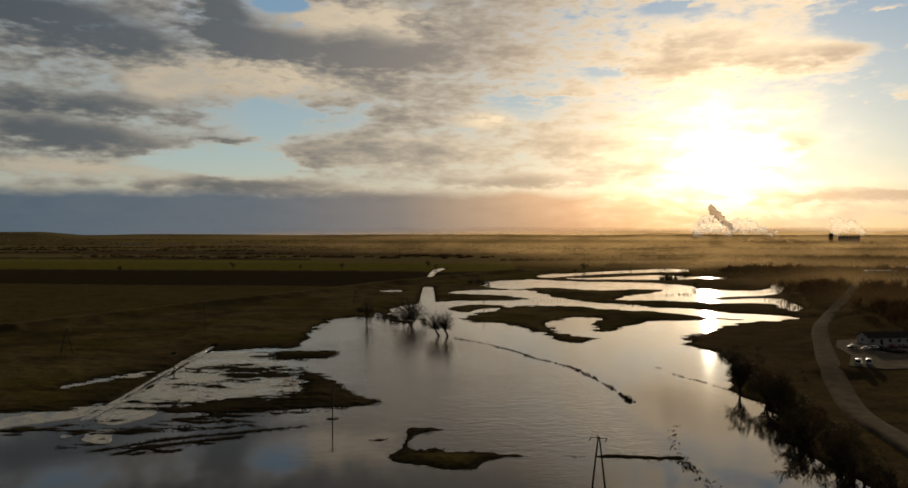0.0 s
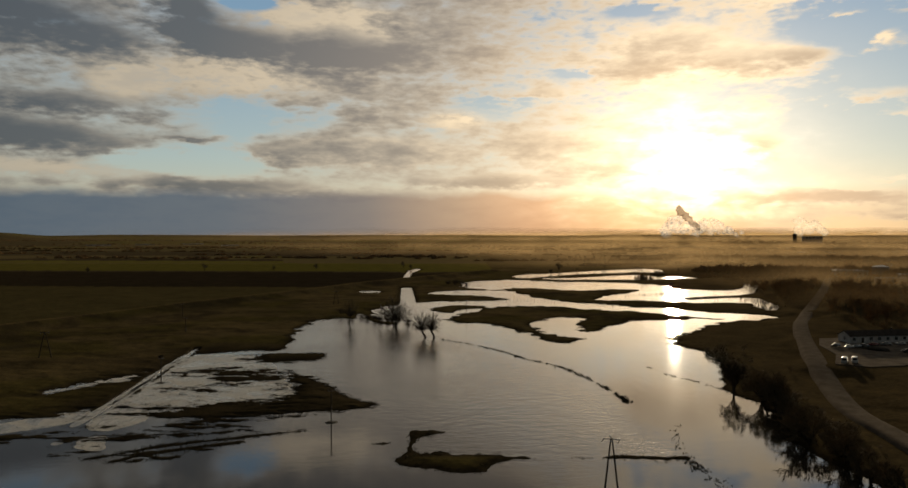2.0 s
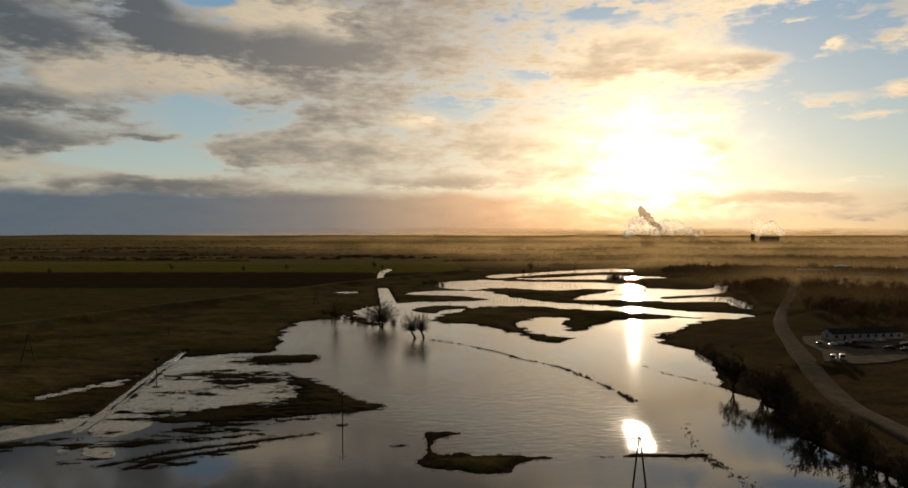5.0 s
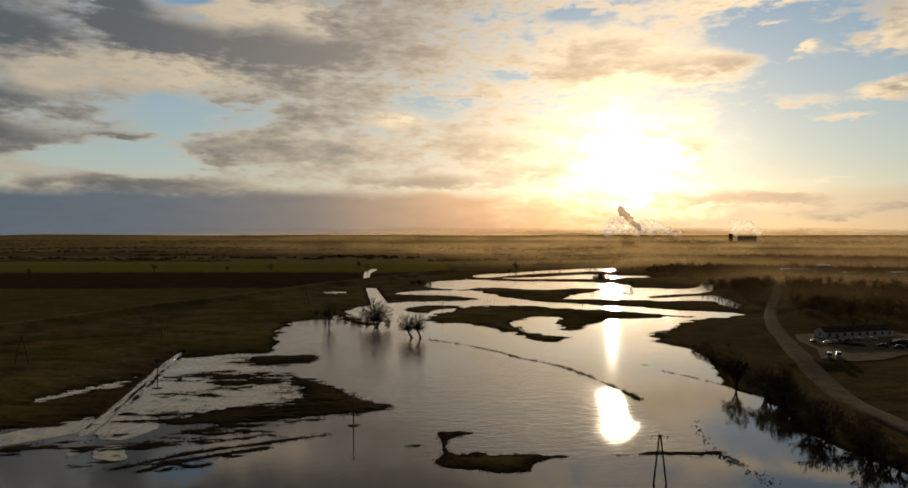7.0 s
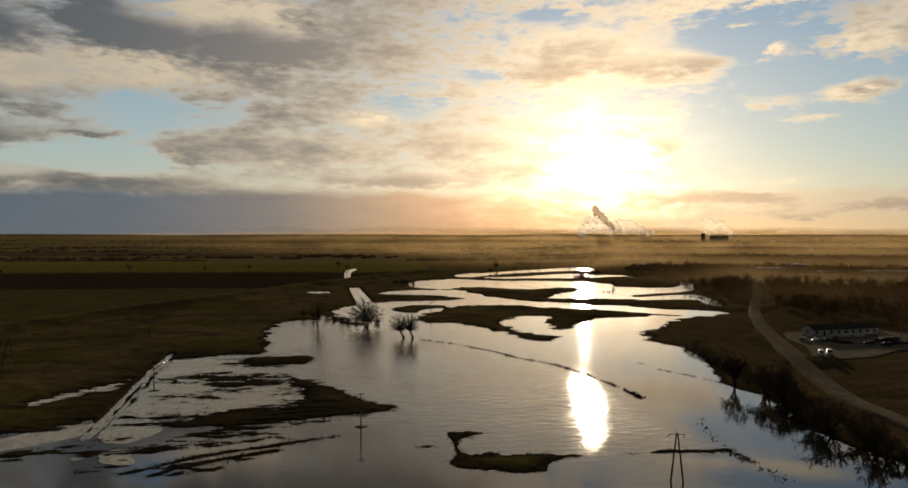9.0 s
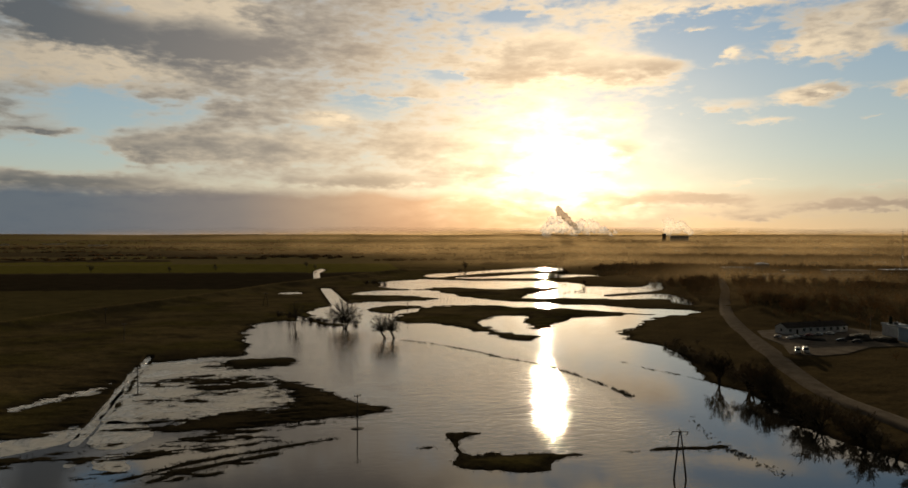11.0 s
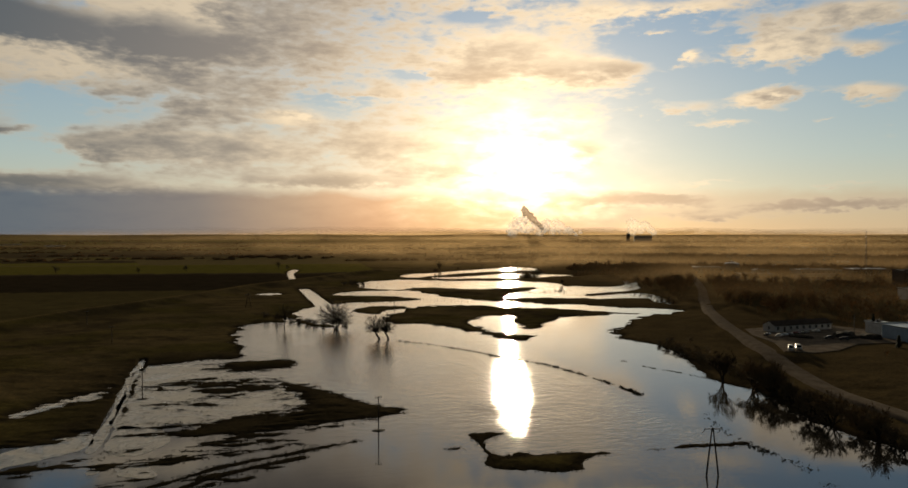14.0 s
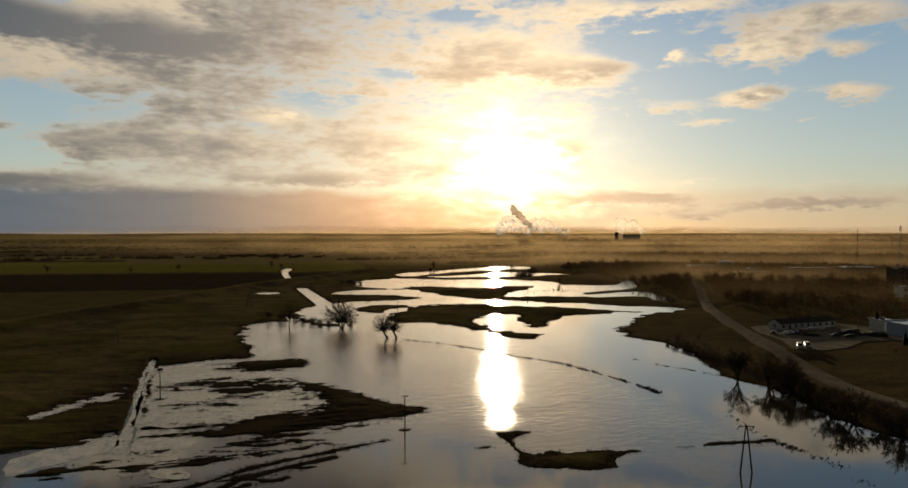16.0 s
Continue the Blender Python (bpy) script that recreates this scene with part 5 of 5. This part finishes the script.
gabled_house("long_house", 171.5, 296, YARD_Z, 5, 35, 7.5, 3.0, 1.8, PLASTER, ROOFING, "long low white house with a dark roof by the yard", 9, 1)
hall("blue_workshop", 206, 256, YARD_Z - 0.3, -2, 26, 14, 6.0, BLUE_WALL, PALE_ROOF, "pale blue flat-roofed workshop behind the yard", 6, 1, "workshop")
hall("white_annex", 213, 277, YARD_Z - 0.2, -2, 8, 9, 5.0, PLASTER, PALE_ROOF, "small white annex beside the blue workshop", 2, 1, "workshop")

stick = thing("yard_lamp", 208, 287, YARD_Z, 0, "slim pale lamp post in the yard", "lamp post")
part("post", rod([(0, 0, 0), (0, 0, 5), (0, 0, 8.2)], [0.16, 0.13, 0.10]), CONCRETE, stick)
part("arm", rod([(0, 0, 8.1), (0.6, 0, 8.5), (1.2, 0, 8.5)], [0.06, 0.06, 0.06], 6), STEEL, stick)
part("lamp_head", boxes((0.9, -0.15, 8.42, 1.6, 0.15, 8.56), edge=0.03), STEEL, stick)


def conifer(x, y, tall, seed, label):
    t = thing("conifer", x, y, height(x, y), 0, label, "tree")
    r = random.Random(seed)
    part("trunk", rod([(0, 0, -0.4), (0, 0, tall * 0.5), (0, 0, tall * 0.97)], [0.22, 0.13, 0.03]), BARK, t)
    v, f = [], []
    for k in range(1500):
        h = r.random() ** 0.8
        z = tall * (0.08 + 0.92 * h)
        a, reach = r.uniform(0, 6.28), tall * 0.2 * (1 - h) + 0.15
        q = reach * math.sqrt(r.random())
        p = Vector((q * math.cos(a), q * math.sin(a), z - q * 0.35))
        e = p + Vector((math.cos(a) * 0.55, math.sin(a) * 0.55, -0.25 + r.gauss(0, 0.2)))
        s = Vector((-math.sin(a), math.cos(a), 0)) * r.uniform(0.08, 0.2)
        i = len(v)
        v.extend([tuple(p - s), tuple(p + s), tuple(e)])
        f.append((i, i + 1, i + 2))
    mesh_object("crown", v, f, NEEDLES, t)


conifer(216, 284, 9, 1, "narrow dark conifer behind the yard")
conifer(188, 244, 5, 2, "small dark conifer by the workshop")


def car(x, y, turn, mat, label, van=False):
    L, Wd, Hc = (5.2, 1.95, 2.1) if van else (4.3, 1.75, 1.45)
    t = thing("parked_car", x, y, YARD_Z, turn, label, "van" if van else "car", "vehicles in the yard")
    bm = bmesh.new()
    side = [(0, 0.35), (0, 0.8), (0.9 if not van else 0.5, 0.95), (1.5 if not van else 1.1, Hc), (L - 1.0 if not van else L - 0.1, Hc), (L - 0.35 if not van else L, 0.95), (L, 0.8), (L, 0.35)]
    a = [bm.verts.new((px - L / 2, -Wd / 2 + (0.14 if pz > 1.2 else 0), pz)) for px, pz in side]
    b = [bm.verts.new((px - L / 2, Wd / 2 - (0.14 if pz > 1.2 else 0), pz)) for px, pz in side]
    bm.faces.new(a)
    bm.faces.new(list(reversed(b)))
    for i in range(len(side)):
        j = (i + 1) % len(side)
        bm.faces.new((a[j], a[i], b[i], b[j]))
    bmesh.ops.recalc_face_normals(bm, faces=bm.faces[:])
    body = part("body", bevel(bm, 0.06, 2), mat, t, "", True)
    w0, w1 = (1.3, L - 1.2) if not van else (0.9, 2.0)
    part("side_window", boxes((w0 - L / 2 + 0.25, -Wd / 2 + 0.03, 1.0, w1 - L / 2, Wd / 2 - 0.03, Hc - 0.18), edge=0.03), GLASS, body, "dark side glass")
    part("windscreen", boxes((w0 - L / 2 - 0.22, -Wd / 2 + 0.25, 1.0, w0 - L / 2 + 0.1, Wd / 2 - 0.25, Hc - 0.12), edge=0.03), GLASS, body, "glinting windscreen")
    for wx in (-L / 2 + 0.85, L / 2 - 0.85):
        for s in (-1, 1):
            wy = s * (Wd / 2 - 0.08)
            wheel = part("wheel", rod([(wx, wy - 0.1, 0.32), (wx, wy, 0.32), (wx, wy + 0.1, 0.32)], [0.32, 0.33, 0.32], 12), RUBBER, t)
            part("rim", rod([(wx, wy - 0.11, 0.32), (wx, wy, 0.32), (wx, wy + 0.11, 0.32)], [0.18, 0.19, 0.18], 10), STEEL, wheel)
    for s in (-1, 1):
        part("headlight", boxes((-L / 2 - 0.03, s * Wd * 0.36 - 0.15, 0.62, -L / 2 + 0.06, s * Wd * 0.36 + 0.15, 0.76), edge=0.02), GLASS, body, "clear headlight")
    return t


CAR_WHITE, CAR_DARK, CAR_RED, CAR_SILVER = paint("white_car_paint", (0.72, 0.72, 0.70)), paint("dark_car_paint", (0.025, 0.028, 0.035)), paint("red_car_paint", (0.22, 0.03, 0.025)), paint("silver_car_paint", (0.40, 0.41, 0.42))
car(160, 287, 30, CAR_DARK, "dark parked car at the edge of the yard")
car(163, 283, 25, CAR_WHITE, "white parked car with a dusty body", False)
car(167, 284.5, 20, CAR_SILVER, "silver parked car in the gravel yard")
car(171, 286, 18, CAR_DARK, "dark parked car before the long house")
car(177, 289, 12, CAR_RED, "dull red parked car before the long house")
car(183, 290, 10, CAR_SILVER, "silver parked car before the long house")
car(190, 291, 8, CAR_WHITE, "white parked car before the long house")
car(180, 272, -30, CAR_DARK, "dark parked car in the middle of the yard")
car(184, 268, -35, CAR_DARK, "dark parked car near the workshop")
car(142, 251, 55, CAR_WHITE, "white van with glinting windows by the road", True)
car(146, 251.5, 60, CAR_WHITE, "second white van parked by the road", True)


def heap(x, y, rx, ry, tall, seed, label):
    bm = bmesh.new()
    bmesh.ops.create_icosphere(bm, subdivisions=4, radius=1.0)
    o = Vector((seed * 3.7, seed, 0))
    for v in bm.verts:
        n = 1 + 0.35 * noise.fractal(v.co * 1.6 + o, 1.0, 2.0, 4)
        v.co = Vector((v.co.x * rx * n, v.co.y * ry * n, max(v.co.z, -0.15) * tall * n))
    ob = part("earth_heap", bm, EARTH, None, "", True)
    ob.matrix_basis = pose(x, y, YARD_Z, 0, 0, seed * 40)
    return tagged(ob, label, "heap", "heaps in the yard")


heap(192, 276, 7, 5, 2.2, 1, "dark heap of earth and scrap in the yard")
heap(200, 270, 6, 4, 1.8, 2, "low dark heap beside the workshop")
heap(172, 279, 5, 3, 1.0, 3, "flat dark heap of gravel in the yard")

# ---------------------------------------------------------------- the town
GZ = 3.0
hall("storage_hall", 419, 726, GZ, -16, 30, 18, 7.5, GREY_WALL, PALE_ROOF, "grey storage hall with a shining wet roof", 6, 1, group="halls of the town")
hall("storage_hall", 391, 611, GZ, -16, 34, 16, 6.5, GREY_WALL, ROOFING, "low grey hall among bare trees", 7, 1, group="halls of the town")
hall("storage_hall", 430, 640, GZ, -16, 14, 12, 8.5, GREY_WALL, PALE_ROOF, "small hall with a bright wet roof", 3, 1, group="halls of the town")
hall("storage_hall", 446, 595, GZ, -16, 40, 24, 10.5, GREY_WALL, ROOFING, "large greenish grey hall at the edge of town", 8, 2, group="halls of the town")
hall("storage_hall", 531, 617, GZ, -16, 38, 22, 9.0, DARK_WALL, PALE_ROOF, "brown brick hall with a bright wet roof", 8, 1, group="halls of the town")
hall("tower_block", 426, 461, GZ, -16, 22, 16, 17.0, DARK_WALL, ROOFING, "dark five-storey block among the trees", 6, 5, "apartment block")
hall("apartment_house", 366, 403, GZ, -16, 20, 11, 8.0, PLASTER, ROOFING, "white two-storey block behind the yard", 6, 2, "apartment block")
hall("power_station", 1415, 2640, GZ, -28, 70, 30, 32.0, PLASTER, PALE_ROOF, "wide pale power station block on the far plain", 6, 3, "power station")
hall("boiler_house", 1388, 2655, GZ, -28, 14, 14, 42.0, DARK_WALL, ROOFING, "dark boiler tower of the power station", 2, 3, "power station")

tank = thing("storage_tank", 474, 738, GZ, 0, "pale round storage tank with a shallow cone roof", "storage tank")
bm = bmesh.new()
bmesh.ops.create_cone(bm, cap_ends=True, segments=40, radius1=8, radius2=8, depth=11, matrix=pose(0, 0, 5.5))
part("shell", bm, CONCRETE, tank)
bm = bmesh.new()
bmesh.ops.create_cone(bm, cap_ends=True, segments=40, radius1=8.3, radius2=0.6, depth=2.0, matrix=pose(0, 0, 12.0))
part("roof", bm, PALE_ROOF, tank)
part("ladder", boxes((-0.25, -8.25, 0, -0.17, -8.1, 11), (0.17, -8.25, 0, 0.25, -8.1, 11), *[(-0.17, -8.22, 0.4 * k, 0.17, -8.14, 0.4 * k + 0.06) for k in range(1, 27)]), STEEL, tank)


def lattice_mast(x, y, tall, foot, label, dishes=0):
    t = thing("radio_mast", x, y, height(x, y), 10, label, "mast", "masts over the town")
    n = int(tall / 3.0)
    for k in range(3):
        a = 2.094 * k
        part("leg", rod([(foot * math.cos(a), foot * math.sin(a), -0.5), (foot * 0.35 * math.cos(a), foot * 0.35 * math.sin(a), tall)], [0.17, 0.10], 6), STEEL, t)
    w = Wood()
    for i in range(n):
        for k in range(3):
            a, b = 2.094 * k, 2.094 * (k + 1)
            s0, s1 = foot * (1 - 0.65 * i / n), foot * (1 - 0.65 * (i + 1) / n)
            w.tube([Vector((s0 * math.cos(a), s0 * math.sin(a), tall * i / n)), Vector((s1 * math.cos(b), s1 * math.sin(b), tall * (i + 1) / n))], [0.06, 0.06], 4)
    mesh_object("bracing", w.v, w.f, STEEL, t)
    part("antenna", rod([(0, 0, tall - 1), (0, 0, tall + 4)], [0.10, 0.05], 6), STEEL, t)
    for k in range(dishes):
        a = 1.05 * k
        z = tall - 1.0 - 1.6 * (k % 3)
        part("panel_antenna", boxes((1.2 * math.cos(a) - 0.25, 1.2 * math.sin(a) - 0.2, z - 1.0, 1.2 * math.cos(a) + 0.25, 1.2 * math.sin(a) + 0.2, z + 1.0), edge=0.04), DARK_WALL, t)
    return t


lattice_mast(602, 673, 48, 1.3, "slim steel lattice mast over the town")
lattice_mast(649, 659, 52, 1.6, "steel lattice mast crowned with panel antennas", 7)

# houses of the far town, low among the trees
rng = random.Random(77)
WALLS, ROOFS = (PLASTER, GREY_WALL, DARK_WALL), (ROOFING, PALE_ROOF, ROOFING)
models = []
for k in range(34):
    hy = rng.uniform(640, 2300)
    hx = hy * rng.uniform(0.30, 0.95)
    turn = rng.uniform(-50, 20)
    if road_gap(hx, hy) < 25 or hx < 0.42 * hy or (380 < hx < 600 and 560 < hy < 780):
        continue
    if len(models) < 5:
        models.append(gabled_house("town_house", hx, hy, height(hx, hy), turn, rng.uniform(10, 22), rng.uniform(8, 11), rng.uniform(3, 6), rng.uniform(2, 3.2), WALLS[k % 3], ROOFS[(k // 2) % 3],
                                   ("white", "grey", "brown")[k % 3] + " gabled town house among bare trees", rng.choice((3, 4, 5)), 1, 0, "houses of the far town"))
    else:
        copy_thing(models[k % 5], pose(hx, hy, height(hx, hy), 0, 0, turn))
for k in range(4):
    hy, hx = 2700 + 90 * (k % 3), -1250 + 145 * k + (60 if k > 2 else 0)
    hall("greenhouse", hx, hy, height(hx, hy), 25, rng.uniform(40, 90), 14, 3, PLASTER, PALE_ROOF, "far long pale greenhouse on the plain", 3, 1, "greenhouse", "far pale sheds")

# ---------------------------------------------------------------- steam


def plume(name, puffs, label, grain_size, mat):
    """Billows of steam: puffs are x, y, z, radius."""
    bm = bmesh.new()
    for i, (px, py, pz, pr) in enumerate(puffs):
        vs = bmesh.ops.create_icosphere(bm, subdivisions=4, radius=1.0)["verts"]
        o = Vector((i * 5.3, i * 2.1, 0))
        for v in vs:
            n = 1 + 0.42 * noise.fractal(v.co * 1.5 + o, 0.9, 2.1, 5)
            v.co = Vector((px, py, pz)) + v.co * pr * n
    ob = part(name, bm, mat, None, "", True)
    skin = ob.modifiers.new("skin", "REMESH")
    skin.mode, skin.voxel_size, skin.use_smooth_shade = "VOXEL", grain_size, True
    return tagged(ob, label, "steam", kind="stuff")


def sky_spot(az, el, dist):
    d = heading(az, el)
    return d.x * dist - 70, d.y * dist + 14, 50 + d.z * dist


rng = random.Random(3)
puffs = []
for az, el, r in [(19.8, 0.05, 18), (20.3, 0.2, 26), (20.8, 0.5, 30), (21.2, 0.9, 26), (21.3, 0.2, 34), (21.9, 0.3, 30), (22.4, 0.5, 30), (22.9, 0.75, 28), (23.4, 0.45, 28), (23.9, 0.3, 24), (24.4, 0.1, 20), (24.9, 0.0, 15), (20.5, 1.1, 16)]:
    for k in range(4):
        puffs.append((*sky_spot(az + rng.gauss(0, 0.18), el + rng.gauss(0, 0.13), 3400 + rng.gauss(0, 40)), r * rng.uniform(0.5, 1.0)))
plume("steam_plume", puffs, "bright backlit steam rising from cooling towers", 2.5, STEAM)
puffs = []
for k in range(16):
    s = k / 15
    puffs.append((*sky_spot(22.3 - 1.35 * s + rng.gauss(0, 0.06), 0.4 + 1.35 * s + rng.gauss(0, 0.06), 3300), 9 + 4 * s))
plume("smoke_streak", puffs, "darker slanting streak of chimney smoke", 2.5, SMOKE)
puffs = []
for az, el, r in [(29.4, 0.0, 9), (29.3, 0.35, 11), (29.5, 0.75, 10), (29.9, 0.25, 11), (30.3, 0.45, 11), (30.7, 0.25, 9), (29.2, 1.0, 6), (30.9, 0.0, 7)]:
    for k in range(3):
        puffs.append((*sky_spot(az + rng.gauss(0, 0.12), el + rng.gauss(0, 0.1), 3050), r * rng.uniform(0.9, 1.8)))
plume("steam_cloud", puffs, "pale lit steam over the power station", 2.0, STEAM_THICK)

# ---------------------------------------------------------------- haze shells


def haze_material():
    m = bpy.data.materials.new("warm_haze")
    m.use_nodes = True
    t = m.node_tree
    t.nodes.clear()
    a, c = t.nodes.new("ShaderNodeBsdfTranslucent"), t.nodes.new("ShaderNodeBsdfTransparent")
    # sunset glow of the haze put into the warm tint
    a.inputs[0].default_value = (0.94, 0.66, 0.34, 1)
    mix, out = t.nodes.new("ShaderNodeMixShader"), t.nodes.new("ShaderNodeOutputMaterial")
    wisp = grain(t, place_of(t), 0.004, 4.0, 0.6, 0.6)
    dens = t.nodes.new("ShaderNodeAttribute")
    dens.attribute_name = "haze_density"
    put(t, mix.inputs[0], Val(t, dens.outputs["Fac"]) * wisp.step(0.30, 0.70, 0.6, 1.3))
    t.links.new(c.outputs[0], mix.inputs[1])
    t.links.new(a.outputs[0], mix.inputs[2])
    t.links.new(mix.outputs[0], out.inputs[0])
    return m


HAZE = haze_material()


def haze_shell(az0, az1, dist, tall, dens, seed, label):
    """A long low shell across the plain, standing for haze, thinning at its edges."""
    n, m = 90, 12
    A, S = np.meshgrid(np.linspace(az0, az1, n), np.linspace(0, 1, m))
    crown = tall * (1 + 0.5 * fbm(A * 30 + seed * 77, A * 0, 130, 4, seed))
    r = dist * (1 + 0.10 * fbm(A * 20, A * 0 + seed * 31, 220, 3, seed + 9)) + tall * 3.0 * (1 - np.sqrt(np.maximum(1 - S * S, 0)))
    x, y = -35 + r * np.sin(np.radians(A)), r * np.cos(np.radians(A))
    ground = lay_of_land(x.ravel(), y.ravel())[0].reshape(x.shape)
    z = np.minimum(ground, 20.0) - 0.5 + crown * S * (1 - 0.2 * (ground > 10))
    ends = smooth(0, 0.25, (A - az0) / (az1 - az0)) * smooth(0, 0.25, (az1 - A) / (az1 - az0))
    # denser toward the sun's azimuth, so its glow in haze is built in
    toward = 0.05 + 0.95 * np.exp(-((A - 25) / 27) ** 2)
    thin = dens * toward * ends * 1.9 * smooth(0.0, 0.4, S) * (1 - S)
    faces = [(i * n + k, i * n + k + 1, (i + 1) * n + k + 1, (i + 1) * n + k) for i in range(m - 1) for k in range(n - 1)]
    ob = mesh_object("haze_shell", np.stack([x, y, z], -1).reshape(-1, 3), faces, HAZE, None, True)
    ob.data.attributes.new("haze_density", "FLOAT", "POINT").data.foreach_set("value", thin.ravel())
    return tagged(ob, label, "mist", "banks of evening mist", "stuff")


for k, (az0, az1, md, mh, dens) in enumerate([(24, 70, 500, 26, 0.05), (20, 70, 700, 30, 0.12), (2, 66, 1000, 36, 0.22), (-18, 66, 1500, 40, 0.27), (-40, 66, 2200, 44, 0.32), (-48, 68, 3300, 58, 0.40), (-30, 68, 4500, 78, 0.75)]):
    haze_shell(az0, az1, md, mh, dens, k + 1, "thin warm haze shell over the far plain")
